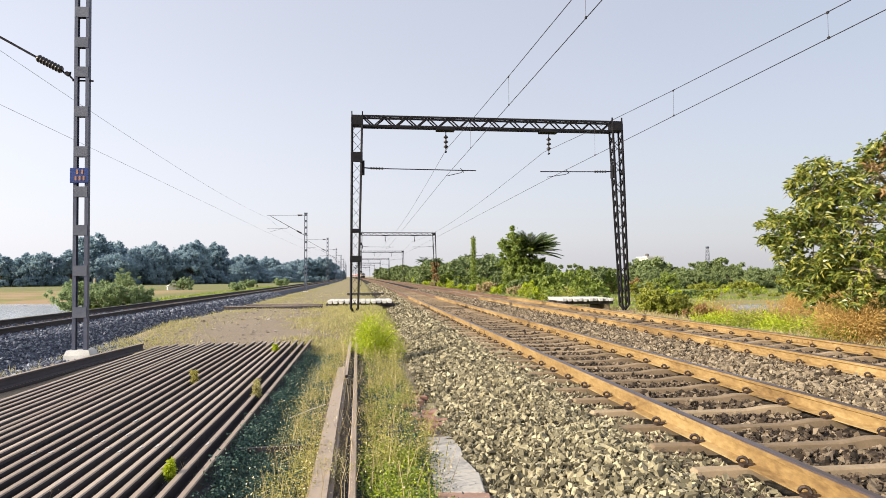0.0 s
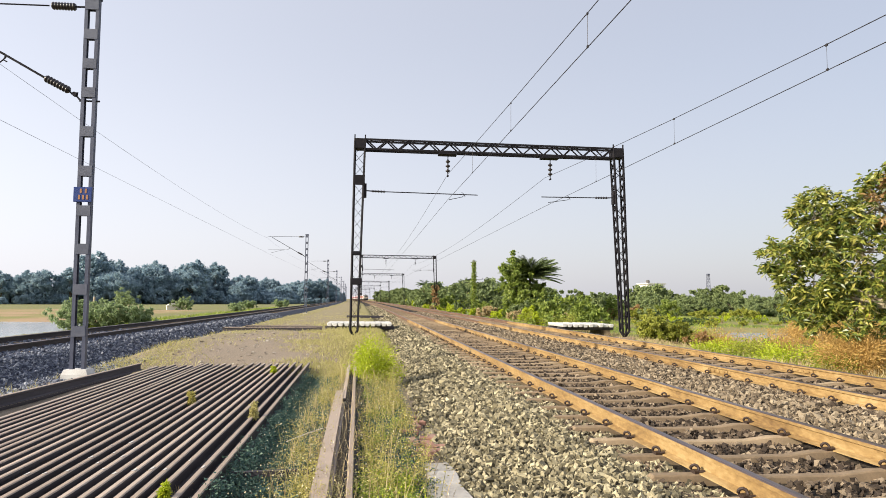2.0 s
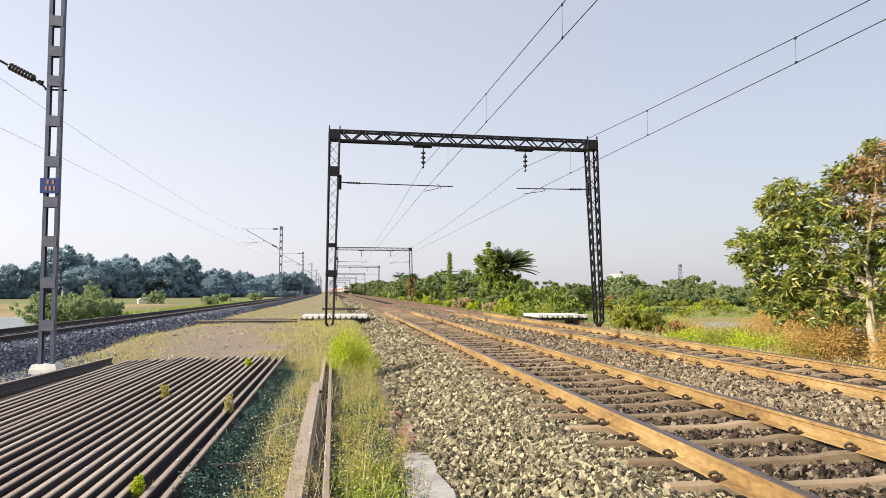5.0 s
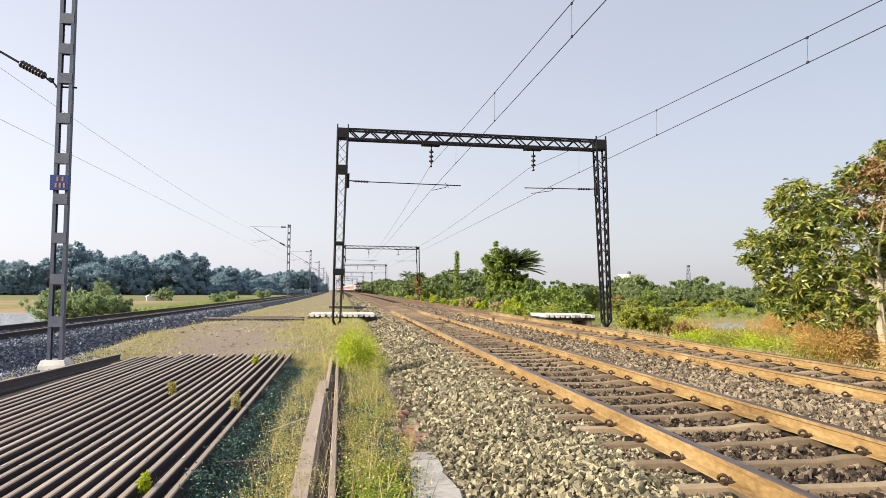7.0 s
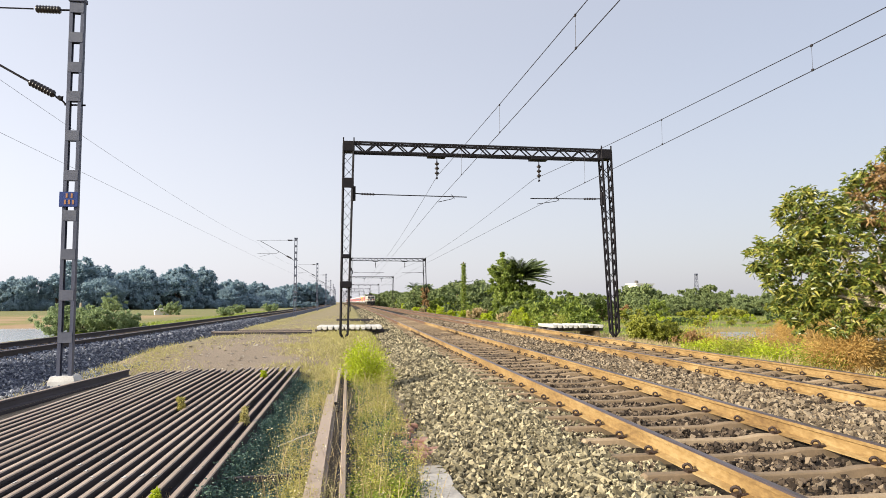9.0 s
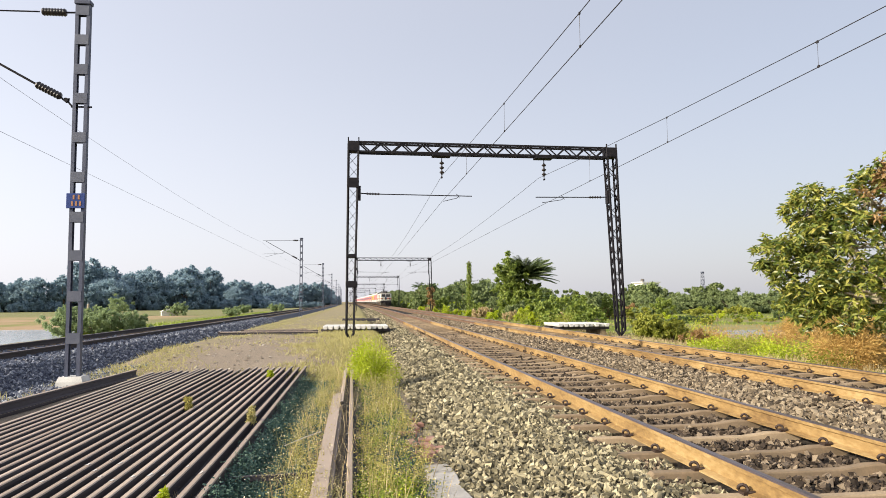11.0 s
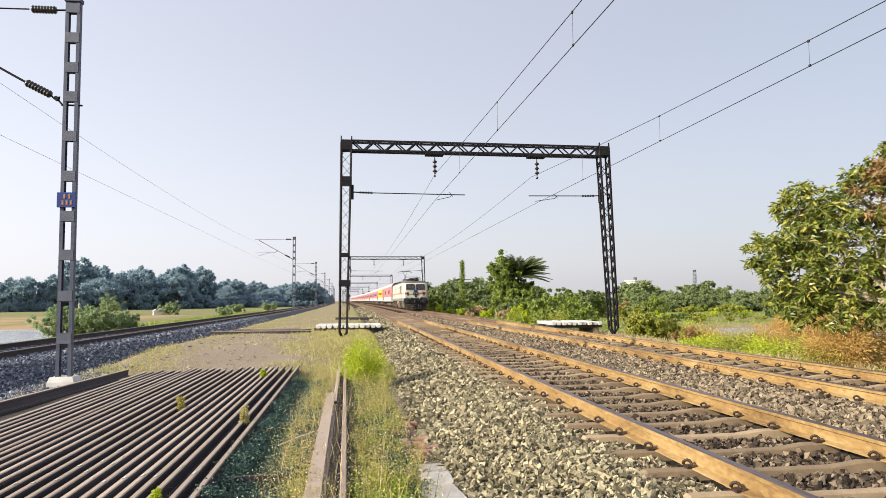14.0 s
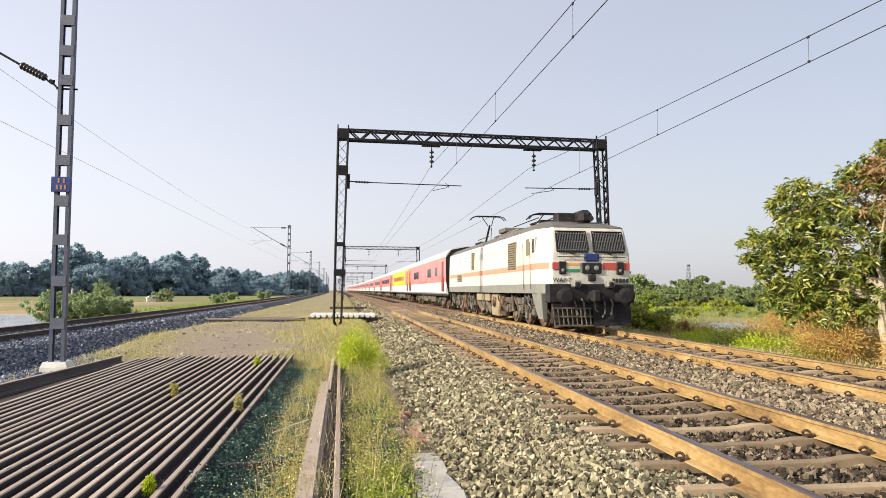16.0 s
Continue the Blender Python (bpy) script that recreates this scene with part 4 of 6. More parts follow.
# rails lying in the weeds
stored_rail(8.2, "rust-brown rail lying foot upwards in the weeds", -0.31, 3.05, -0.285, 0.35, True, "rails in the weeds")
stored_rail(3.6, "rust-brown rail lying foot upwards in the weeds", -0.30, -0.6, -0.30, -0.6, True, "rails in the weeds")
stored_rail(13.0, "rust-brown rail lying in the weeds", -0.06, 2.4, -0.29, 0.45, False, "rails in the weeds")
stored_rail(5.2, "rust-brown rail lying in the weeds", -0.27, 10.4, -0.29, 0.35, False, "rails in the weeds")
stored_rail(12.6, "rust-brown rail lying in the weeds", -0.235, 2.9, -0.35, 0.4, False, "rails in the weeds")
# short rails on the gravel
for i, (x0, x1, y, z) in enumerate(((-6.4, -1.9, 31.5, -0.13), (-6.6, -2.2, 32.0, -0.12), (-5.6, -2.0, 33.2, -0.12), (-5.9, -2.6, 34.0, -0.12))):
    s = Shape().sweep(STACK_RAIL, [(0, 0, 0), (0, x1 - x0, 0)], [0, 0, 0, 0, 0, 0, 1, 1, 1, 0, 0, 0, 0, 0])
    solo("stored_rail", s, [M_RAILDARK, M_STACKTOP], "short dark rail lying across the gravel", "rail", pose(x0, y, z, 0, 0, -90 + rnd.uniform(-3, 3)), "rails on the gravel")
for x, y in ((0.75, 52), (-0.4, 53)):
    solo("timber_baulk", Shape().box(-0.9, 0.9, -0.13, 0.13, 0, 0.2, bevel=0.02), M_RAILDARK, "dark old timber baulk on the grass", "timber", pose(x, y, -0.27, 0, 0, 3), "baulks")


def sleeper_row(x0, y, z, n, label):
    rings = [[(-w * 0.72, yy, 0), (w * 0.72, yy, 0), (w * 1.1, yy, h * 0.6), (w * 1.04, yy, h), (-w * 1.04, yy, h), (-w * 1.1, yy, h * 0.6)] for yy, w, h in ((-1.3, 0.09, 0.14), (-1.27, 0.12, 0.155), (0, 0.12, 0.15), (1.27, 0.12, 0.155), (1.3, 0.09, 0.14))]
    me = Shape().loft(rings).mesh("concrete_sleeper", M_WHITECON)
    for k in range(n):
        ob = part("concrete_sleeper", me, None, None, "", pose(x0 + k * 0.272, y + rnd.uniform(-0.05, 0.05), z + rnd.uniform(-0.01, 0.01), 0, 0, rnd.uniform(-1, 1)))
        tagged(ob, label, "sleeper", "spare sleepers")
    for dy in (-0.8, 0.8):
        solo("timber_baulk", Shape().box(x0 - 0.25, x0 + n * 0.272, y + dy - 0.1, y + dy + 0.1, z - 0.16, z - 0.004, bevel=0.015), M_RAILDARK, "dark timber bearer under spare sleepers", "timber", None, "baulks")


sleeper_row(-1.65, 34.6, -0.12, 12, "pale concrete sleeper in a row on bearers")
sleeper_row(10.2, 33.4, -0.08, 10, "pale concrete sleeper in a row on bearers")
for dx in (0.4, 2.75):
    solo("concrete_block", Shape().box(9.75 + dx - 0.15, 9.75 + dx + 0.15, 32.3, 34.5, -0.62, -0.235, bevel=0.02), M_SLEEPER, "weathered concrete block under spare sleepers", "concrete block", None, "blocks")


def paved_edge():
    """Broken bricks and concrete slabs at the foot of the ballast."""
    spots = [(0.74, 4.72, 0.40, 0.52, 1), (0.76, 5.26, 0.40, 0.50, 0), (0.77, 5.78, 0.36, 0.48, 0), (0.80, 6.28, 0.30, 0.46, 0), (0.80, 6.72, 0.28, 0.34, 0)]
    for x, y, sx, sy, kind in spots:
        z = gz(x, y)
        solo("paving_slab", Shape().box(-sx / 2, sx / 2, -sy / 2, sy / 2, -0.05, 0.045, bevel=0.012), M_BRICK if kind else M_SLAB, "worn red brick slab beside the ballast" if kind else "chipped pale concrete slab beside the ballast", "paving slab",
             pose(x, y, z + 0.01, rnd.uniform(-2, 2), rnd.uniform(-2, 2), rnd.uniform(-8, 8)), "slabs beside the ballast")
    for k in range(22):
        x, y = rnd.uniform(0.62, 0.9), 4.0 + k * 0.055 if k < 6 else rnd.uniform(7.0, 9.6)
        solo("brick", Shape().box(-0.115, 0.115, -0.055, 0.055, -0.04, 0.04, bevel=0.008), M_BRICK, "worn red brick lying at the ballast's foot", "brick", pose(x, y, gz(x, y) + 0.012, rnd.uniform(-3, 3), rnd.uniform(-3, 3), rnd.choice((0, 90)) + rnd.uniform(-9, 9)), "loose bricks")


paved_edge()


# ---------------------------------------------------------------- plants
def bush(label, x, y, r, h, material, n, leaf, m2=None, group="shrubs beside the line", name="shrub", facing=True):
    t = thing(name, label, "shrub", pose(x, y, gz(x, y) - 0.05, 0, 0, rnd.uniform(0, 360)), group)
    if facing:
        b, w, c = billow_points(max(12, n // 75), 75, 0.40 * min(r, 0.7 * h), (r, r, h * 0.52), (0, 0, h * 0.46), 0.45, 0.25)
        leaf *= 1.2
    else:
        b, w, c = crown_points(max(10, n // 70), 70, 0.20 * r, (r, r, h * 0.52), (0, 0, h * 0.5), 0.4, 0.25)
    b[:, 2] = np.abs(b[:, 2])
    part("foliage", leaf_mesh("foliage", b, w, leaf * rng.uniform(0.6, 1.3, len(b)), leaf * (0.58 if facing else 0.22 if material is M_THICKET else 0.45), material, 0.1, facing), None, t)
    if r < 0.2:
        return t
    s = Shape()
    for k in range(7):
        p = c[int(rng.integers(len(c)))]
        s.tube([(0, 0, 0), (p[0] * 0.4, p[1] * 0.4, p[2] * 0.6), (p[0], p[1], max(0.1, p[2]))], 0.006 + 0.016 * r, 5, 0.004)
    tagged(part("woody_base", s, M_WOOD, t), kind="stuff")
    return t


def limb(s, p, q, r0, r1, wobble=0.15):
    p, q = Vector(p), Vector(q)
    pts = [p.lerp(q, k / 4) + Vector((rnd.uniform(-1, 1), rnd.uniform(-1, 1), rnd.uniform(-0.4, 0.4))) * wobble * (0 if k in (0, 4) else 1) for k in range(5)]
    s.tube(pts, r0, 7, r1)


def tree(label, h, r, material, n, leaf, trunk=0.18, bark=M_WOOD, lift=0.35, group="trees", uneven=0.35, tousle=0.35, puff=0.44):
    t = thing("tree", label, "tree", None, group)
    clumps = max(10, n // 75)
    b, w, c = billow_points(clumps, 110, puff * r, (r, r, h * (1 - lift) * 0.5), (0, 0, h * (0.47 + lift * 0.5)), uneven, 0.2)
    part("crown", leaf_mesh("crown", b, w, leaf * 1.25 * rng.uniform(0.6, 1.3, len(b)), leaf * 0.85, material, 0.0, True, tousle), None, t)
    s = Shape()
    limb(s, (0, 0, -0.3), (0, 0, h * 0.55), trunk, trunk * 0.5, 0.08)
    for k in range(7):
        p = c[int(rng.integers(len(c)))]
        limb(s, (0, 0, h * rnd.uniform(0.2, 0.5)), p, trunk * 0.45, trunk * 0.08)
    part("trunk", s, bark, t)
    return t


def mango_tree():
    """Broad crown of whorled drooping leaves, some of it dry and brown."""
    t = thing("mango_tree", "broad-leaved tree with whorls of drooping leaves and a pale trunk", "tree", pose(12.75, 13.9, gz(12.75, 13.9)))
    blobs = [((-1.45, 2.3, 2.95), 0.62, 60), ((-0.95, 1.9, 2.2), 0.85, 80), ((-0.95, 1.7, 4.15), 0.62, 70), ((-0.75, 1.5, 3.3), 0.8, 80), ((-0.05, 0.7, 4.3), 0.72, 70), ((-0.25, 1.0, 3.1), 1.1, 130),
             ((0.15, 0.0, 4.95), 0.6, 50), ((1.0, -0.3, 3.6), 1.25, 120), ((1.2, -0.6, 2.7), 1.3, 120), ((-0.25, 1.2, 1.8), 0.95, 95), ((-0.85, 2.0, 1.65), 0.65, 45), ((0.5, 0.3, 2.1), 0.9, 80), ((1.8, -1.4, 3.9), 1.2, 70)]
    tips = []
    for c, r, n in blobs:
        d = unit(rng.normal(size=(n, 3)))
        tips.append(np.asarray(c) + d * (r * (0.5 + 0.6 * rng.random(n) ** 0.6))[:, None])
    tips = np.concatenate(tips)
    tips = tips[tips[:, 2] > 0.45]
    dry = (np.linalg.norm((tips - np.array((0.45, -0.35, 4.35))) * np.array((1, 1, 1.2)), axis=1) < 1.25) & (rng.random(len(tips)) < 0.75)
    for name, sel, material, label in (("crown", ~dry, M_MANGO, ""), ("dry_leaves", dry, M_BROWNLEAF, "dry brown leaves at the crown's top")):
        p = tips[sel]
        per = 23
        k = np.repeat(p, per, 0)
        ang = rng.uniform(0, 2 * math.pi, len(k))
        way = np.stack([np.cos(ang), np.sin(ang), rng.uniform(-1.0, 0.8, len(k))], 1)
        base = k + rng.normal(size=k.shape) * 0.05
        part(name, leaf_mesh(name, base, way, 0.195 * rng.uniform(0.6, 1.25, len(k)), 0.062, material, 0.22), None, t, label)
    s = Shape()
    limb(s, (0, 0, -0.2), (0.15, 0.2, 2.2), 0.11, 0.08, 0.04)
    for c, r, n in blobs:
        limb(s, (0.15, 0.2, rnd.uniform(1.6, 2.2)), c, 0.045, 0.015, 0.12)
    for p in tips[::6]:
        c = min(blobs, key=lambda q: (Vector(q[0]) - Vector(p)).length)[0]
        limb(s, c, p, 0.02, 0.006, 0.05)
    part("trunk", s, M_PALEWOOD, t, "pale slender trunk and limbs")


mango_tree()


def palm(x, y, h, label, material=M_DARKTREE, reach=2.6, fronds=22, low=0.1, droop=0.45):
    t = thing("palm_tree", label, "palm", pose(x, y, gz(x, y) - 0.1, 0, 0, rnd.uniform(0, 90)), "palms")
    s = Shape()
    s.tube([(0, 0, 0), (0.1, 0.05, h * 0.5), (0.05, 0, h)], 0.2, 9, 0.14)
    part("trunk", s, M_WOOD, t)
    for k in range(fronds):
        f = Shape()
        a, up = 2 * math.pi * k / fronds * 2.4 + rnd.uniform(-0.2, 0.2), rnd.uniform(low, 1.45)
        d = Vector((math.cos(a), math.sin(a), 0))
        pts = [Vector((0.05, 0, h)) + d * reach * u * math.cos(up * (1 - 0.3 * u)) + Vector((0, 0, reach * (math.sin(up) * u - droop * u * u))) for u in (0, 0.25, 0.5, 0.75, 1.0)]
        f.tube(pts, 0.03, 4, 0.006)
        side = d.cross(Vector((0, 0, 1)))
        for j in range(34):
            u = 0.12 + 0.88 * j / 34
            i = min(3, int(u * 4))
            p = pts[i].lerp(pts[i + 1], u * 4 - i)
            ln = reach * 0.2 * math.sin(math.pi * (0.15 + 0.8 * u)) + 0.12
            for sg in (-1, 1):
                tip = p + side * sg * ln * 0.8 + d * ln * 0.5 + Vector((0, 0, -0.25 * ln))
                f.add([p, p + d * 0.05 * reach, tip], [(0, 1, 2)])
        part("frond", f, material, t)


palm(19.8, 76, 5.1, "date palm with grey-green feathered fronds above shrubs", M_MIDTREE, 4.1, 110, 0.15, 0.34)
bush("green shrub crowding the palm's trunk", 20.6, 74.6, 2.3, 4.9, M_BUSH, 7000, 0.24)
palm(16.5, 150, 5.2, "distant palm with drooping fronds", M_DARKTREE, 2.6, 20)
palm(15.5, 168, 6.0, "distant palm with drooping fronds", M_DARKTREE, 2.4, 20)
palm(19.0, 118, 3.8, "distant palm with drooping fronds", M_DARKTREE, 2.4, 20)

# shrubs along the right of the line, near to far
bush("tall leafy green shrub beside the palm", 17.9, 75, 2.5, 9.1, M_BUSH, 16000, 0.25)
bush("leafy green shrub below the palm", 19.2, 73, 2.4, 3.8, M_BUSH, 4200, 0.26)
bush("dark green shrub below the palm", 21.8, 73, 2.2, 3.4, M_DARKTREE, 3600, 0.26)
bush("rounded green shrub beside the portal's leg", 13.6, 29.5, 1.0, 1.75, M_YELLOWBUSH, 9000, 0.10)
bush("rounded green shrub beside the portal's leg", 14.6, 29.0, 0.9, 1.3, M_YELLOWBUSH, 6500, 0.10)
bush("dry brown thicket beside the portal's leg", 14.9, 27.4, 0.75, 0.95, M_BROWNLEAF, 1300, 0.12)
for x, y, r, h in ((13.4, 22.0, 0.8, 0.50), (14.4, 22.6, 0.9, 0.55), (12.6, 18.6, 0.7, 0.40), (13.6, 17.9, 0.9, 0.45), (11.9, 15.2, 0.6, 0.35), (15.2, 20.2, 0.9, 0.5), (12.0, 21.5, 0.55, 0.32), (16.5, 24.5, 1.0, 0.6), (11.6, 36, 0.8, 0.7), (12.8, 39, 1.0, 0.9), (14.2, 45, 1.2, 1.1), (13.6, 52, 1.2, 0.9), (15.6, 29.8, 1.0, 0.75), (16.9, 31.2, 1.0, 0.7), (14.9, 25.6, 0.8, 0.5), (18.2, 34.5, 1.1, 0.7)):
    bush("low bright yellow-green weeds beside the ballast", x, y, r, h, M_LIME if x * 7 % 2 < 1 else M_YELLOWBUSH, 1500, 0.085, group="low weeds beside the line", name="weed_clump", facing=False)
for x, y, r, h in ((15.0, 15.6, 1.0, 1.3), (13.6, 12.2, 0.9, 1.2), (16.2, 18.5, 1.0, 1.2), (12.4, 12.6, 0.6, 0.8), (17.5, 22.5, 1.1, 1.0), (15.8, 27.5, 0.9, 0.7), (18.2, 27.0, 0.9, 0.7), (12.3, 12.4, 0.7, 1.0), (12.2, 14.9, 0.7, 0.9), (13.2, 16.0, 0.8, 1.1)):
    bush("dry straw-brown thicket of dead stalks", x, y, r, h, M_THICKET, 7000, 0.10, group="dry thickets", name="dry_thicket", facing=False)
for i in range(46):
    y = 42 + i * 5.2 + rnd.uniform(-3, 3)
    x = bend(y) + 13.6 + rnd.uniform(0, 5.5) + (1.5 if y > 80 else 0)
    k = rnd.choice((M_BUSH, M_BUSH, M_MIDTREE, M_LIME, M_DRY))
    hh = rnd.uniform(1.1, 2.4) * (1 + y / 170) * (0.6 if k in (M_LIME, M_DRY) else 1)
    bush({M_BUSH: "leafy green shrub beside the line", M_MIDTREE: "olive-green shrub beside the line", M_LIME: "bright yellow-green shrub beside the line", M_DRY: "straw-coloured dry shrub beside the line"}[k],
         x, y, rnd.uniform(1.2, 2.0) * (1 + y / 300), hh, k, 2200 if y < 100 else 1200, 0.17 * (1 + y / 140))
for i in range(26):
    y, x = rnd.uniform(66, 130), rnd.uniform(21, 75)
    k = rnd.choice((M_BUSH, M_DARKTREE, M_LIME))
    bush("scattered green shrub on the wet meadow", x, y, rnd.uniform(0.9, 1.9), rnd.uniform(0.7, 1.6), k, 1000, 0.15, group="meadow shrubs")
for i in range(22):
    y = 44 + i * 4.6 + rnd.uniform(-2, 2)
    k = M_LIME if i % 3 else M_DRY
    bush("bright yellow-green plant at the foot of the hedge" if k is M_LIME else "dry straw plant at the foot of the hedge", bend(y) + 12.3 + rnd.uniform(0, 1.6), y, rnd.uniform(0.6, 1.1), rnd.uniform(0.7, 1.3), k, 700, 0.16, group="plants at the hedge's foot", name="weed_clump")
names = {M_BUSH: "leafy green shrub beyond the pond", M_YELLOWBUSH: "olive-yellow shrub beyond the pond", M_MIDTREE: "soft green tall shrub beyond the pond", M_BROWNLEAF: "dry brown shrub beyond the pond"}
for i in range(18):
    k = (M_BUSH, M_MIDTREE, M_YELLOWBUSH, M_MIDTREE, M_BUSH, M_BROWNLEAF)[i % 6]
    bush(names[k], 17.5 + i * 1.15 + rnd.uniform(-0.8, 0.8), rnd.uniform(71, 90), rnd.uniform(1.3, 2.3), rnd.uniform(1.7, 3.9) * (0.6 if k is M_BROWNLEAF else 1), k, 2600, 0.22, group="shrubs beyond the pond")
for i in range(20):
    k = (M_YELLOWBUSH, M_MIDTREE, M_BUSH, M_YELLOWBUSH)[i % 4]
    bush(names[k], 38 + i * 2.1 + rnd.uniform(-1, 1), rnd.uniform(82, 118), rnd.uniform(1.4, 2.6), rnd.uniform(0.9, 2.4), k, 2000, 0.26, group="shrubs beyond the pond")
for i in range(22):
    x, y = 24.6 + (i % 11) * 0.48 + rnd.uniform(-0.3, 0.3), 34.4 + 1.4 * (i // 11) + rnd.uniform(-0.6, 0.6)
    if not 25.6 < x < 26.3:
        bush("pale tan reeds at the pond's edge", x, y, rnd.uniform(0.45, 0.7), rnd.uniform(0.9, 1.55), M_THICKET, 1700, 0.12, group="reeds at the pond", name="reed_clump", facing=False)
for i in range(26):
    y = rnd.uniform(54, 74)
    x = y * rnd.uniform(0.50, 0.86)
    k = (M_YELLOWBUSH, M_BUSH, M_LIME, M_DARKTREE)[i % 4]
    bush("low spreading shrub on the meadow's edge", x, y, rnd.uniform(0.9, 1.8), rnd.uniform(0.45, 1.0), k, 1100, 0.13, group="meadow shrubs")
bush("brown creeper heaped round the portal's foot", 11.4 + bend(101), 101, 0.9, 5.0, M_BROWNLEAF, 1700, 0.24)
bush("green creeper heaped round the portal's foot", 13.2 + bend(101), 102.5, 1.6, 3.0, M_BUSH, 1200, 0.30)

# an old pole wrapped in creeper
pole_y = 83.0
pole = thing("creeper_pole", "old line pole wrapped in green creeper with cross-arms", "pole", pose(14.2, pole_y, gz(14.2, pole_y)))
part("post", Shape().tube([(0, 0, 0), (0, 0, 7.2)], 0.11, 8, 0.08), M_WOOD, pole)
b_ = np.stack([rng.normal(size=2600) * 0.12, rng.normal(size=2600) * 0.12, rng.uniform(0, 7.0, 2600)], 1)
b_[:, :2] *= (1.9 - 0.14 * b_[:, 2:3])
part("creeper", leaf_mesh("creeper", b_, rng.normal(size=(2600, 3)), 0.22, 0.10, M_BUSH, 0.3), None, pole)
for z in (4.6, 4.2):
    part("cross_arm", Shape().tube([(-1.2, 0, z + 0.25), (-1.1, 0, z), (1.1, 0, z), (1.2, 0, z + 0.25)], 0.035, 6), M_STEEL, pole)

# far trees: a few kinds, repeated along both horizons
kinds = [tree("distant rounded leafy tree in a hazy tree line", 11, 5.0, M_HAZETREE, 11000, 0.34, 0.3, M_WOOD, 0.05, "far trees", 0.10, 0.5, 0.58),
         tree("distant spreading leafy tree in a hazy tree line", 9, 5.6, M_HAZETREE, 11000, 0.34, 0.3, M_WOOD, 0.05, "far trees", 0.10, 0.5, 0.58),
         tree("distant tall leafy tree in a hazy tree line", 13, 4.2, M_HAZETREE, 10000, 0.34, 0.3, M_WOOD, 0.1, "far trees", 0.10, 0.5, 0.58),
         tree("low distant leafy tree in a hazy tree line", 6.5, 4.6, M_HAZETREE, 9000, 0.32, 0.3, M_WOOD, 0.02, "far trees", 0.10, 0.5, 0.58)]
greens = [tree("olive-green leafy tree beyond the meadow", 7.5, 4.0, M_MIDTREE, 3600, 0.40, 0.25, M_WOOD, 0.08, "trees beyond the meadow", 0.22),
          tree("olive-green spreading tree beyond the meadow", 6.5, 4.6, M_MIDTREE, 3600, 0.40, 0.25, M_WOOD, 0.05, "trees beyond the meadow", 0.25)]


def plant(kind, x, y, k):
    k *= 1.1
    copy_thing(kind, pose(x, y, gz(x, y) - 1.5 * k, 0, 0, rnd.uniform(0, 360)) @ Matrix.Diagonal((k * rnd.uniform(0.85, 1.2), k * rnd.uniform(0.85, 1.2), k, 1)))


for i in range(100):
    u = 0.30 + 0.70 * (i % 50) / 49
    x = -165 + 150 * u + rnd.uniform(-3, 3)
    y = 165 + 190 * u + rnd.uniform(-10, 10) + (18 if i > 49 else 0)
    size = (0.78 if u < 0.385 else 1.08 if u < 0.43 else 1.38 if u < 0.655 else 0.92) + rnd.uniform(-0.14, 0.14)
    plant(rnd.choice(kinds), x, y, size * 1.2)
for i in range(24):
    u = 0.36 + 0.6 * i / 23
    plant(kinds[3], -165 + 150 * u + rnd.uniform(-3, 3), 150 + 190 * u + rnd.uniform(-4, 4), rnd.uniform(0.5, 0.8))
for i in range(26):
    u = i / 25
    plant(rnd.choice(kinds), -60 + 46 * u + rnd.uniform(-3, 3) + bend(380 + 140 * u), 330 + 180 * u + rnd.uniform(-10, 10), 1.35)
for i in range(4):
    bush("spreading grey-green shrub on the pond's bank", -25.5 + i * 1.7, 62 + rnd.uniform(-2, 2), 2.2, 3.1 - 0.3 * i, M_PALESHRUB, 9000, 0.16, group="shrubs on the pond's bank")
for x, y, r, h in ((-52, 150, 3.5, 5.0), (-38.5, 146, 2.6, 3.2), (-24, 128, 2.0, 2.2), (-21, 170, 2.6, 3.0), (-27, 160, 2.4, 2.6)):
    bush("rounded green shrub standing in the field", x, y, r, h, M_PALESHRUB, 6000, 0.22, group="shrubs in the field")
for i in range(46):
    u = i / 45
    x = 45 + 110 * u + rnd.uniform(-4, 4)
    y = 225 - 50 * u + rnd.uniform(-20, 20)
    plant(rnd.choice(greens), x, y, rnd.choice((0.6, 0.75, 0.95, 1.1, 1.3)) * rnd.uniform(0.9, 1.1))
for x, y in ((92, 200), (87.5, 196), (96, 206), (84, 182), (99, 214)):
    plant(greens[1], x, y, 1.5)
for i in range(40):
    y = 130 + i * 9
    plant(rnd.choice(greens), bend(y) + 18 + rnd.uniform(-1.5, 9), y + rnd.uniform(-4, 4), rnd.uniform(0.95, 1.3) * (0.75 + y / 1000))
dense = tree("olive-green bushy tree beyond the pond", 5.6, 3.5, M_MIDTREE, 6500, 0.25, 0.2, M_WOOD, 0.0, "trees beyond the pond", 0.22, 0.45, 0.52)
for i in range(46):
    u = i / 45
    plant(dense, 34 + 76 * u + rnd.uniform(-1.5, 1.5), 118 - 14 * u + rnd.uniform(-9, 9), (0.62 if u < 0.28 else 0.88) * rnd.uniform(0.8, 1.12))
for i in range(18):
    y = 100 + 7 * i
    plant(dense, bend(y) + 17.5 + rnd.uniform(0, 8), y + rnd.uniform(-4, 4), rnd.uniform(1.15, 1.6))
dense.matrix_basis = pose(114, 104, -1.4)
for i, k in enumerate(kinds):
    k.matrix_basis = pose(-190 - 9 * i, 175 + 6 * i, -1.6)
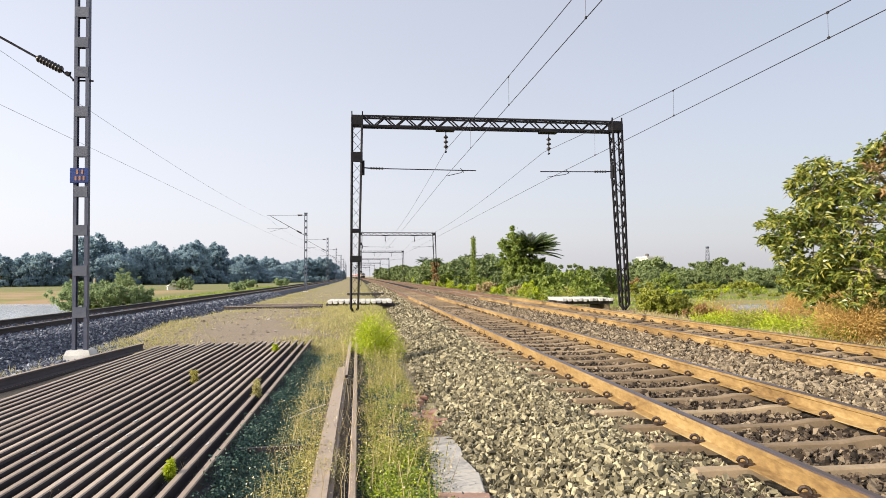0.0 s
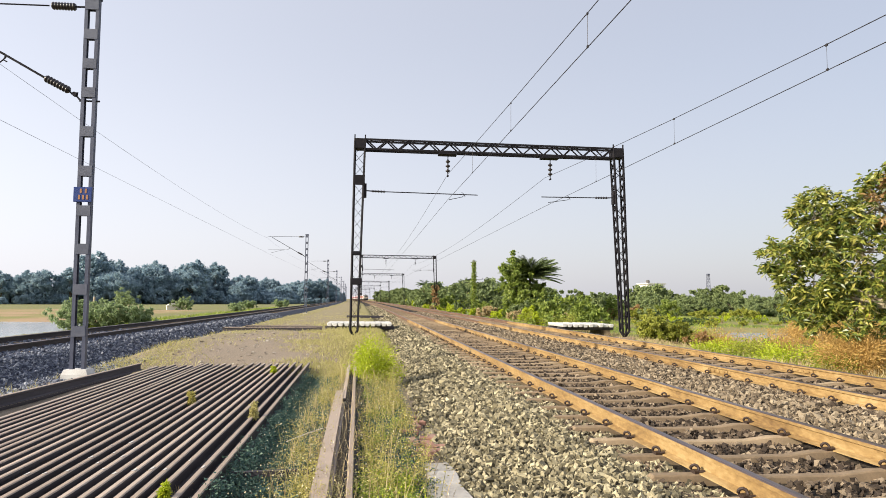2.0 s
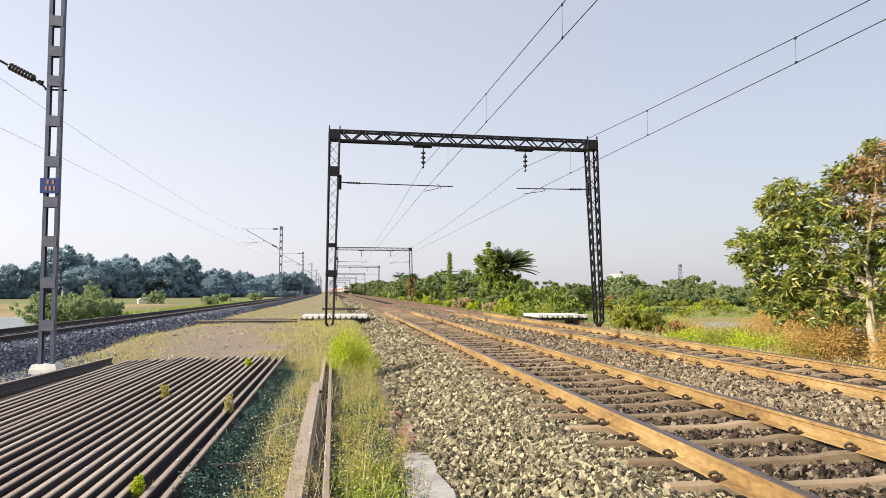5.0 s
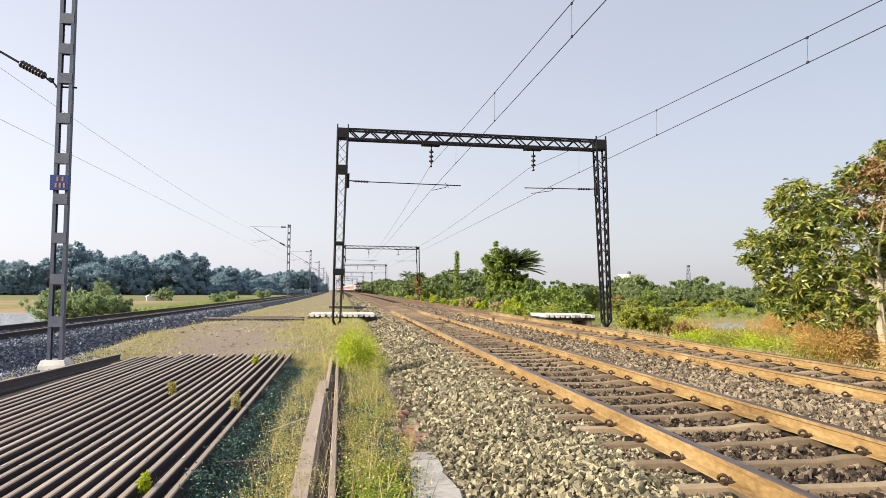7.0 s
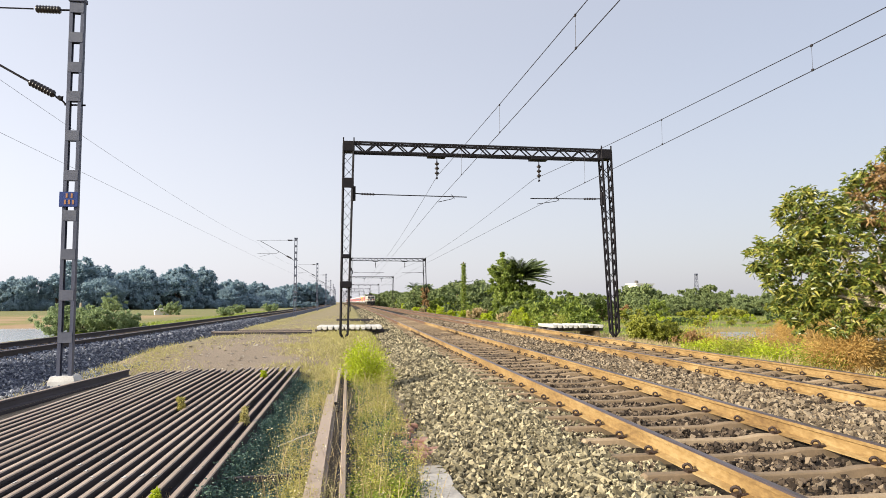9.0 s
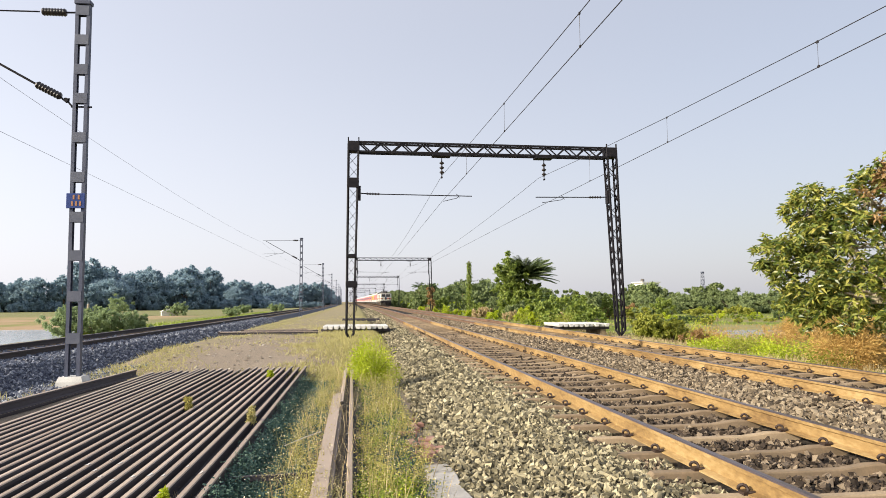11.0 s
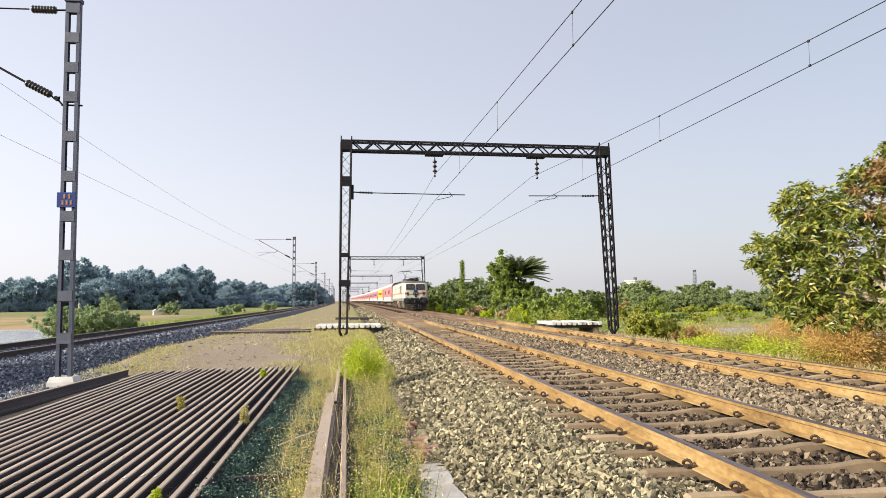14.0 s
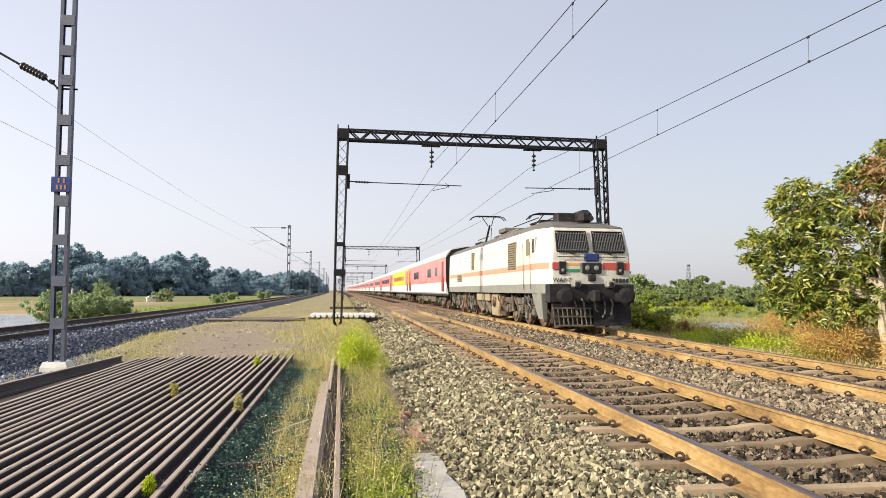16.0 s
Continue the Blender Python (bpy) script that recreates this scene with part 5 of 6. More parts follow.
for i, k in enumerate(greens):
    k.matrix_basis = pose(205 + 9 * i, 150 + 5 * i, -1.4)


def blades(name, label, material, n, area, height, width, lean=0.45, category="grass", power=1.0, keep=None):
    """Grass: one narrow leaf a blade."""
    x0, x1, y0, y1 = area
    x, y = rng.uniform(x0, x1, n), y0 + (y1 - y0) * rng.random(n) ** power
    if keep is not None:
        ok = keep(x, y)
        x, y = x[ok], y[ok]
        n = len(x)
    base = np.stack([x + np.vectorize(bend)(y), y, ground_height(x, y) - 0.01], 1)
    way = np.stack([rng.normal(size=n) * lean, rng.normal(size=n) * lean, np.ones(n)], 1)
    tagged(new(name, leaf_mesh(name, base, way, height * rng.uniform(0.4, 1.25, n), width, material, 0.12)), label, category, kind="stuff")


def tufted(fx, fy, cut):
    return lambda x, y: (np.sin(x * fx + 1.3 * np.sin(y * fy)) * np.sin(y * fy * 1.3 + np.sin(x * fx * 0.7)) + rng.normal(size=len(x)) * 0.35) > cut


def weed_patch(name, label, material, plants, area, height, leaf, per=26, power=1.2, keep=None, spread=0.045):
    """Upright weeds: leaves set round thin stalks."""
    x0, x1, y0, y1 = area
    x, y = rng.uniform(x0, x1, plants), y0 + (y1 - y0) * rng.random(plants) ** power
    if keep is not None:
        ok = keep(x, y)
        x, y = x[ok], y[ok]
    k = len(x)
    h = height * rng.uniform(0.35, 1.2, k)
    lean = rng.normal(size=(k, 2)) * 0.22
    u = rng.random((k, per)) ** 0.75
    px = x[:, None] + lean[:, :1] * h[:, None] * u + rng.normal(size=(k, per)) * spread
    py = y[:, None] + lean[:, 1:] * h[:, None] * u + rng.normal(size=(k, per)) * spread
    pz = ground_height(x, y)[:, None] + h[:, None] * u
    base = np.stack([px, py, pz], -1).reshape(-1, 3)
    way = np.concatenate([rng.normal(size=(len(base), 2)), rng.uniform(-0.2, 1.0, (len(base), 1))], 1)
    stalk = np.stack([x, y, ground_height(x, y)], 1)
    up = np.stack([lean[:, 0], lean[:, 1], np.ones(k)], 1)
    base, way = np.concatenate([base, stalk]), np.concatenate([way, up])
    size = np.concatenate([leaf * rng.uniform(0.5, 1.4, k * per), h * 1.15])
    wide = np.concatenate([np.full(k * per, leaf * 0.5), np.full(k, 0.006)])
    tagged(new(name, leaf_mesh(name, base, way, size, wide, material, 0.1)), label, "weeds", kind="stuff")


weed_patch("weeds", "yellow-green weeds along the ballast's foot", M_WEED, 900, (0.04, 0.68, 5.4, 14), 0.34, 0.026, 22, 1.0, keep=tufted(7, 2.6, -0.1))
weed_patch("weeds", "fresh green leafy weeds along the ballast's foot", M_GRASS, 420, (0.02, 0.60, 4.6, 13), 0.16, 0.030, 24, keep=tufted(7, 3.1, 0.1))
weed_patch("weeds", "bright green leafy weeds beside the lying rails", M_LIME, 110, (0.03, 0.50, 2.6, 6.4), 0.17, 0.028, 26, 0.9)
weed_patch("weeds", "deep green leafy weeds beside the lying rails", M_GRASS, 260, (0.03, 0.50, 2.6, 6.2), 0.16, 0.030, 30, 0.9)
weed_patch("weeds", "low weeds coloured dark for the shaded dip beside the stack", M_DARKWEED, 2300, (-1.20, -0.5, 2.6, 14.5), 0.10, 0.030, 22, spread=0.06)
weed_patch("weeds", "taller weeds coloured shade-dark along the stack's edge", M_DARKWEED, 420, (-1.22, -1.04, 2.6, 14.5), 0.22, 0.030, 26, spread=0.05)
weed_patch("weeds", "dry straw weeds between the stack and the lying rails", M_STRAWGREEN, 420, (-0.90, -0.40, 2.8, 16), 0.30, 0.022, 22, keep=tufted(7, 2.3, 0.0))
weed_patch("weeds", "brown seeding stalks among the weeds", M_DRY, 620, (-0.8, 0.64, 2.8, 15), 0.40, 0.014, 16, 1.0)
weed_patch("weeds", "yellow-green weeds hugging the lying rails", M_WEED, 800, (-0.74, -0.38, 2.7, 15), 0.27, 0.024, 24, keep=tufted(7, 2.8, 0.0))
weed_patch("weeds", "dry weeds growing over the rails' joint", M_STRAWGREEN, 60, (-0.5, 0.1, 5.2, 6.1), 0.26, 0.020, 22, 1.0)
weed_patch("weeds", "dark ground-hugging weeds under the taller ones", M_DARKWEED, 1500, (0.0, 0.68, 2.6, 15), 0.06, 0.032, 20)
weed_patch("weeds", "tufts of pale grass along the bank's foot", M_STRAWGREEN, 90, (-5.9, -4.6, 15.6, 21), 0.26, 0.04, 22, 1.0)
weed_patch("weeds", "purplish dry weeds between the stacked rails", M_DRY, 70, (-2.6, -1.3, 4.4, 6.2), 0.17, 0.014, 14, 1.0, keep=tufted(5, 3.0, 0.2))
blades("dry_grass", "dry pale grass round the portal's foot", M_STRAWGREEN, 30000, (-2.8, 1.1, 14.5, 40), 0.18, 0.018, 0.6, power=1.3,
       keep=lambda x, y: rng.random(len(x)) < smooth(-2.7, -0.4, x + 0.5 * np.sin(y * 0.9) + 0.35 * np.sin(y * 2.3 + x)))
blades("dry_grass", "dry straw grass on the gravel", M_STRAWGREEN, 9000, (-6.9, 0.8, 15.4, 70), 0.16, 0.02, 0.6, power=1.6, keep=tufted(0.8, 0.35, 0.15))
blades("dry_grass", "dry straw grass at the bank's foot", M_STRAWGREEN, 2600, (-6.6, -5.5, 9, 24), 0.20, 0.012, 0.5, keep=tufted(2.0, 1.0, 0.0))
blades("dry_grass", "dry straw grass along the right of the ballast", M_DRY, 22000, (10.6, 20, 9, 40), 0.30, 0.016, 0.4, power=1.3, keep=tufted(0.9, 0.5, 0.15))
blades("grass", "green grass along the right of the ballast", M_GRASS, 26000, (10.5, 22, 9, 60), 0.15, 0.026, 0.7, power=1.3, keep=tufted(0.7, 0.4, -0.1))
blades("grass", "rank green grass on the far meadow", M_GRASS, 22000, (14, 80, 34, 150), 0.30, 0.08, 0.6, power=1.2, keep=lambda x, y: ~((x > 22) & (x < 36) & (y > 35) & (y < 54)) & tufted(0.3, 0.12, -0.3)(x, y))
blades("grass", "rank grass below the raised bank", M_GRASS, 12000, (-26, -12.8, 60, 190), 0.4, 0.09, 0.6, power=1.5)
n_ = 1700
fx_, fy_ = rng.uniform(-1.1, 0.68, n_), 2.8 + 10 * rng.random(n_) ** 1.3
fb_ = np.stack([fx_, fy_, ground_height(fx_, fy_) + rng.uniform(0.04, 0.3, n_)], 1)
tagged(new("small_flowers", leaf_mesh("small_flowers", fb_, rng.normal(size=(n_, 3)), 0.016, 0.014, M_FLOWER)), "tiny pale seed heads scattered through the weeds", "flowers", kind="stuff")
bush("feathery bright green bush at the ballast's foot", 0.28, 13.4, 0.40, 0.92, M_LIME, 6500, 0.05, group="weeds at the ballast", name="weed_clump", facing=False)
for x, y, r, h, k in ((-1.54, 5.48, 0.032, 0.125, M_LIME), (-2.54, 10.3, 0.06, 0.17, M_WEED), (-1.85, 14.2, 0.05, 0.13, M_LIME), (-1.42, 9.0, 0.06, 0.2, M_STRAWGREEN)):
    t_ = bush("small green sprig growing between stacked rails" if k in (M_LIME, M_WEED) else "dry sprig growing between stacked rails", x, y, r, h, k, 140, 0.035, group="sprigs in the rails", name="weed_sprig", facing=False)
    t_.matrix_basis = pose(x, y, -0.34)

# stones and rubble strewn over the yard
s_ = Shape()
for k in range(420):
    x, y = rnd.uniform(-6.2, -0.9), rnd.uniform(16.5, 40)
    r = rnd.uniform(0.012, 0.045)
    z = gz(x, y)
    s_.add([(x + r * rnd.uniform(0.6, 1.2) * a, y + r * rnd.uniform(0.6, 1.2) * b, z + (r * rnd.uniform(0.5, 1) if c else -0.01)) for c in (0, 1) for b in (-1, 1) for a in (-1, 1)], [(4, 5, 7, 6), (0, 1, 5, 4), (2, 6, 7, 3), (0, 4, 6, 2), (1, 3, 7, 5)])
for k in range(60):
    x, y = rnd.uniform(-5.6, -1.2), rnd.uniform(17, 31)
    r, z = rnd.uniform(0.02, 0.05), gz(x, y)
    s_.add([(x + r * rnd.uniform(0.5, 1.3) * a, y + r * rnd.uniform(0.5, 1.3) * b, z + (r * rnd.uniform(0.5, 1.1) if c else -0.01)) for c in (0, 1) for b in (-1, 1) for a in (-1, 1)], [(4, 5, 7, 6), (0, 1, 5, 4), (2, 6, 7, 3), (0, 4, 6, 2), (1, 3, 7, 5)])
solo("rubble", s_, M_RUBBLE, "small stones strewn over bare soil", "stones", kind="stuff")

# ballast goes on behind the viewer
stones("ballast_stones", M_STONE, "grey and buff crushed stones sloping down behind the viewer", BED_MAIN, [(0.86, 2.8, -9, 1.7, 9000, 0.075)], (X1,))
stones("ballast_stones", M_CRIB, "rust-stained crushed stones, coloured shade-dark, between the sleepers behind the viewer", BED_MAIN, [(2.4, 5.1, -9, 2.5, 6500, 0.07), (6.3, 9.1, -9, 5, 7000, 0.07)], (X1, X2))
stones("ballast_stones", M_STONEBR, "tan crushed stones between the tracks behind the viewer", BED_MAIN, [(4.8, 6.67, -9, 3, 6000, 0.07)])

# ---------------------------------------------------------------- far buildings, tower, posts
h_ = thing("distant_building", "far white flat-roofed building above the trees", "building", pose(138.5, 300, -4.0, 0, 0, 12))
part("wall", Shape().box(-4.6, 4.6, -4, 4, 0, 13.4), M_BUILD, h_)
part("roof", Shape().box(-5.3, 5.3, -4.3, 4.3, 13.4, 14.0), M_BUILD, h_)
part("water_tank", Shape().lathe((-2, 0, 14.0), (0, 0, 1), [(0, 0.9), (1.2, 0.9), (1.5, 0.5)], 12), M_LOCOROOF, h_)
for k in range(4):
    for z in (2.2, 5.2, 8.2, 11.2):
        w_ = part("window", Shape().box(-3.9 + k * 2.2, -2.7 + k * 2.2, -4.06, -3.98, z, z + 1.3), M_GLASS, h_)
g_ = thing("lattice_tower", "far slender grey lattice communication tower", "tower", pose(223.8, 400, -1.3))
s_ = Shape()
c_ = lattice(s_, (0, 0, 0), (0, 0, 21), (1.3, 1.3), (0.6, 0.6), 9, 0.13)
part("lacing", s_, M_MAST, g_)
for i in range(4):
    part("corner_post", Shape().beam(c_(i, 0), c_(i, 1), 0.22), M_MAST, g_)
part("antenna", Shape().box(-0.9, 0.9, -0.9, 0.9, 19.8, 20.8, bevel=0.2), M_MAST, g_)
hut = thing("distant_hut", "tiny far white hut by the trees", "hut", pose(-41, 148, -1.5, 0, 0, 20))
part("wall", Shape().box(-1.4, 1.4, -1.2, 1.2, 0, 0.8), M_BUILD, hut)
part("roof", Shape().loft([[(-1.6, y, 0.8), (1.6, y, 0.8), (0.7, y, 1.4), (-0.7, y, 1.4)] for y in (-1.4, 1.4)]), M_BUILD, hut)
solo("stone_post", Shape().lathe((0, 0, 0), (0, 0, 1), [(0, 0.16), (2.6, 0.14), (2.75, 0.05)], 9), M_PALEWOOD, "leaning grey-brown post in the field beyond the bank", "post", pose(-33.5, 86, -1.5, 0, 3, 0))


# ---------------------------------------------------------------- the train
def plan_ring(z, yf, wf, ws, taper, yr=19.3, wr=None):
    """Outline of the locomotive's body at one height, seen from above."""
    wr = wr or ws
    half = [(wf * 0.55, yf), (wf - 0.08, yf + 0.03), (wf, yf + 0.11), (ws, yf + taper), (ws, yr - 0.35), (wr - 0.08, yr - 0.05), (wr - 0.25, yr)]
    return [(x, y, z) for x, y in half] + [(-x, y, z) for x, y in reversed(half)]


def wheel_shape(r):
    s = Shape()
    for sx in (-1, 1):
        s.lathe((sx * 0.80, 0, 0), (sx, 0, 0), [(0, r + 0.028), (0.03, r + 0.028), (0.04, r), (0.13, r - 0.006), (0.135, r - 0.07), (0.07, r - 0.09), (0.06, 0.2), (0.13, 0.17), (0.14, 0.0)], 20)
    s.tube([(-0.95, 0, 0), (0.95, 0, 0)], 0.09, 10)
    return s


LOCO_WHEEL = wheel_shape(0.546).mesh("wheelset", M_WHEEL)
COACH_WHEEL = wheel_shape(0.457).mesh("wheelset", M_WHEEL)


def spring(s, x, y, z0, z1, r=0.09):
    pts = [(x + r * math.cos(a * 0.9), y + r * math.sin(a * 0.9), z0 + (z1 - z0) * a / 28) for a in range(29)]
    s.tube(pts, 0.022, 5)


def loco_bogie(loco, y0):
    f = Shape()
    for sx in (-1, 1):
        x = sx * 1.12
        f.box(x - 0.09, x + 0.09, y0 - 2.45, y0 + 2.45, 0.72, 0.98, bevel=0.03)
        for dy in (-1.85, 0, 1.85):
            f.box(x - 0.13, x + 0.13, y0 + dy - 0.19, y0 + dy + 0.19, 0.38, 0.72, bevel=0.04)
            f.lathe((sx * 1.22, y0 + dy, 0.55), (sx, 0, 0), [(0, 0.17), (0.07, 0.16), (0.1, 0.08)], 12)
            for d2 in (-0.42, 0.42):
                spring(f, x + sx * 0.02, y0 + dy + d2, 0.42, 0.78)
            f.beam((x + sx * 0.14, y0 + dy + 0.1, 0.55), (x + sx * 0.14, y0 + dy + 0.85, 0.98), 0.06)
        for dy in (-0.95, 0.95):
            f.tube([(x + sx * 0.14, y0 + dy, 0.45), (x + sx * 0.16, y0 + dy + 0.1, 1.12)], 0.06, 8)
            f.box(x - 0.1, x + 0.14, y0 + dy - 0.22, y0 + dy + 0.22, 0.22, 0.45, bevel=0.03)
        for dy in (-2.55, -0.6, 0.6, 2.55):
            f.box(x - 0.05, x + 0.1, y0 + dy - 0.06, y0 + dy + 0.06, 0.2, 0.75, bevel=0.02)
            f.beam((x + 0.02, y0 + dy, 0.3), (x + 0.02, y0 + dy * 0.85, 0.85), 0.05)
    f.box(-1.0, 1.0, y0 - 0.3, y0 + 0.3, 0.6, 1.0, bevel=0.03)
    b = part("bogie", f, M_BOGIE, loco, "dusty three-axle bogie")
    for dy in (-1.85, 0, 1.85):
        part("wheelset", LOCO_WHEEL, None, b, "", pose(0, y0 + dy, 0.546))


def pantograph(loco, y, raised):
    p = Shape()
    z0 = 3.86
    for x in (-0.55, 0.55):
        for dy in (-0.55, 0.55):
            p.lathe((x, y + dy, 3.60), (0, 0, 1), [(0, 0.05), (0.05, 0.09), (0.10, 0.05), (0.15, 0.09), (0.2, 0.05), (0.26, 0.05)], 8)
        p.beam((x, y - 0.75, z0), (x, y + 0.75, z0), 0.06)
    for dy in (-0.7, 0.7):
        p.beam((-0.6, y + dy, z0), (0.6, y + dy, z0), 0.06)
    knee, head = ((y - 0.35, 4.80), (y + 0.15, 5.36)) if raised else ((y + 1.3, 4.02), (y - 0.35, 4.16))
    heel = y + 0.75 if raised else y - 0.6
    p.tube([(0, heel, z0), (0, *knee)], 0.055, 7)
    for x in (-0.35, 0.35):
        p.tube([(x * 0.3, *knee), (x, *head)], 0.024, 6)
    p.tube([(0.1, y - 0.2, z0), (0.1, knee[0], knee[1] - 0.1)], 0.02, 5)
    for dy in (-0.18, 0.18):
        z = head[1]
        p.tube([(-1.0, head[0] + dy, z - 0.22), (-0.85, head[0] + dy, z - 0.06), (-0.6, head[0] + dy, z), (0.6, head[0] + dy, z), (0.85, head[0] + dy, z - 0.06), (1.0, head[0] + dy, z - 0.22)], 0.026, 6)
    p.beam((-0.45, head[0] - 0.18, head[1] - 0.03), (-0.45, head[0] + 0.18, head[1] - 0.03), 0.04)
    p.beam((0.45, head[0] - 0.18, head[1] - 0.03), (0.45, head[0] + 0.18, head[1] - 0.03), 0.04)
    part("pantograph", p, M_BLACK, loco, "raised black pantograph touching the wire" if raised else "folded black pantograph on the roof")


def lettering(body, size, material, parent, m, name="lettering"):
    c = bpy.data.curves.new(name, "FONT")
    c.body, c.size, c.extrude, c.align_x, c.align_y = body, size, 0.004, "CENTER", "CENTER"
    c.materials.append(material)
    ob = new(name, c)
    ob.parent, ob.matrix_basis = parent, m
    return ob


def locomotive():
    L = thing("electric_locomotive", "white electric locomotive with an orange-red stripe and grilled windscreens", "locomotive")
    body = Shape()
    rings = [plan_ring(1.47, 0.0, 1.33, 1.56, 1.0), plan_ring(1.90, -0.01, 1.34, 1.56, 1.0), plan_ring(2.44, 0.0, 1.33, 1.56, 1.0), plan_ring(3.18, 0.22, 1.26, 1.54, 1.0), plan_ring(3.30, 0.27, 1.22, 1.50, 1.0)]
    body.loft(rings)
    b = part("body", body, M_WHITE, L, "off-white painted body with light dirt")
    sk = Shape().loft([plan_ring(1.16, 0.02, 1.33, 1.555, 1.0), plan_ring(1.466, 0.012, 1.33, 1.565, 1.0)])
    part("skirt", sk, M_SKIRT, L, "grey band below the white body")
    roof = Shape().loft([plan_ring(3.304, 0.25, 1.24, 1.50, 1.0), plan_ring(3.36, 0.34, 1.18, 1.46, 1.0), plan_ring(3.55, 1.20, 1.0, 1.24, 0.5, 18.9), plan_ring(3.62, 1.5, 0.90, 1.05, 0.4, 18.7)])
    r = part("roof", roof, M_LOCOROOF, L, "sooty dark grey roof")
    part("roof_hatch", Shape().box(-0.75, 0.75, 6.2, 10.6, 3.58, 3.84, bevel=0.05), M_LOCOROOF, r)
    part("roof_hatch", Shape().box(-0.85, 0.85, 8.1, 9.2, 3.84, 4.04, bevel=0.04), M_LOCOROOF, r)
    part("headlight_housing", Shape().box(-0.62, 0.5, 1.5, 2.0, 3.56, 3.93, bevel=0.05).box(0.02, 0.5, 1.05, 2.1, 3.50, 4.0, bevel=0.14), M_BLACK, r, "dark boxes on the cab roof")
    horn = Shape()
    for x in (-0.3, 0.35):
        horn.lathe((x, 1.3, 3.68), (0, -1, 0), [(0, 0.03), (0.3, 0.04), (0.42, 0.1)], 10)
    part("horn", horn, M_BLACK, r)
    rails = Shape()
    for x in (-0.95, 0.95):
        rails.tube([(x, 2.6, 3.86), (x, 6.1, 3.86)], 0.02, 5)
        rails.tube([(x, 10.8, 3.86), (x, 13.3, 3.86)], 0.02, 5)
    for y in (3.0, 5.4, 11.2, 12.6, 17.3):
        rails.lathe((0.3, y, 3.6), (0, 0, 1), [(0, 0.06), (0.06, 0.12), (0.12, 0.06), (0.18, 0.12), (0.24, 0.06), (0.3, 0.05)], 9)
        rails.lathe((-0.4, y + 0.3, 3.6), (0, 0, 1), [(0, 0.06), (0.06, 0.12), (0.12, 0.06), (0.18, 0.12), (0.24, 0.05)], 9)
    part("roof_busbar", rails, M_BLACK, r)
    pantograph(L, 4.2, False)
    pantograph(L, 15.2, True)
    # windscreens with wire grilles
    for sx in (-1, 1):
        def at(x, z, out):
            t = (z - 2.44) / 0.74
            return (x, 0.22 * t - out, z)
        x0, x1 = sorted((sx * 0.10, sx * 1.12))
        g = Shape()
        g.loft([[at(x0 + 0.06, 2.52, o), at(x1 - 0.06, 2.52, o), at(x1 - 0.01, 2.58, o), at(x1 - 0.04, 3.08, o), at(x1 - 0.1, 3.14, o), at(x0 + 0.06, 3.14, o), at(x0, 3.08, o), at(x0, 2.58, o)] for o in (-0.02, 0.03)])
        w = part("windscreen", g, M_GLASS, L, "dark cab windscreen behind a wire grille")
        f = Shape()
        ring = [at(x0 - 0.02, 2.50, 0.05), at(x1 - 0.03, 2.50, 0.05), at(x1 + 0.01, 2.58, 0.05), at(x1 - 0.03, 3.16, 0.05), at(x0 - 0.02, 3.16, 0.05), at(x0 - 0.02, 2.50, 0.05)]
        f.tube(ring, 0.028, 6)
        part("frame", f, M_BLACK, w)
        gr = Shape()
        for k in range(18):
            x = x0 + 0.04 + (x1 - x0 - 0.1) * k / 17
            gr.beam(at(x, 2.52, 0.07), at(x, 3.13, 0.07), 0.011)
        for z in (2.56, 2.83, 3.09):
            gr.beam(at(x0 + 0.02, z, 0.075), at(x1 - 0.04, z, 0.075), 0.016)
        part("grille", gr, M_GRILLE, w, "pale vertical wire grille")
        part("wiper_motor", Shape().loft([[at(sx * 0.62 - 0.12, 2.49, o), at(sx * 0.62 + 0.12, 2.49, o), at(sx * 0.62, 2.40, o)] for o in (0.0, 0.06)]), M_BLACK, L)
        hr = Shape().tube([(sx * 0.25, -0.07, 2.33), (sx * 1.12, -0.07, 2.33)], 0.013, 6)
        for k in (0.25, 0.7, 1.12):
            hr.tube([(sx * k, 0.0, 2.33), (sx * k, -0.07, 2.33)], 0.011, 5)
        part("handrail", hr, M_BLACK, L)
        lamp = part("marker_light", Shape().box(sx * 0.96 - 0.12, sx * 0.96 + 0.12, -0.055, 0.02, 1.78, 2.18, bevel=0.02), M_BLACK, L, "black lamp housing with a round lens")
        part("lens", Shape().lathe((sx * 0.96, -0.05, 1.90), (0, -1, 0), [(0, 0.055), (0.02, 0.05), (0.03, 0.02)], 12), M_LENS, lamp)
        # red stripe each side of the nose
        part("stripe", Shape().box(min(sx * 0.38, sx * 0.86), max(sx * 0.38, sx * 0.86), -0.024, 0.0, 1.93, 2.15), M_NOSERED if sx > 0 else M_WHITE, L, "dark red nose stripe" if sx > 0 else "white nose panel")
        part("stripe", Shape().box(min(sx * 1.09, sx * 1.29), max(sx * 1.09, sx * 1.29), -0.018, 0.03, 1.93, 2.15), M_NOSERED, L, "dark red nose stripe")
        # side: stripe, louvres, door, window
        part("stripe", Shape().loft([[(sx * (x + d), y, z) for z in (1.95, 2.15) for d in ((0, 0.012) if z == 1.95 else (0.012, 0))] for x, y in ((1.345, 0.16), (1.555, 0.98), (1.562, 1.1), (1.562, 18.6))]), M_STRIPE, L, "orange-red stripe along the side")
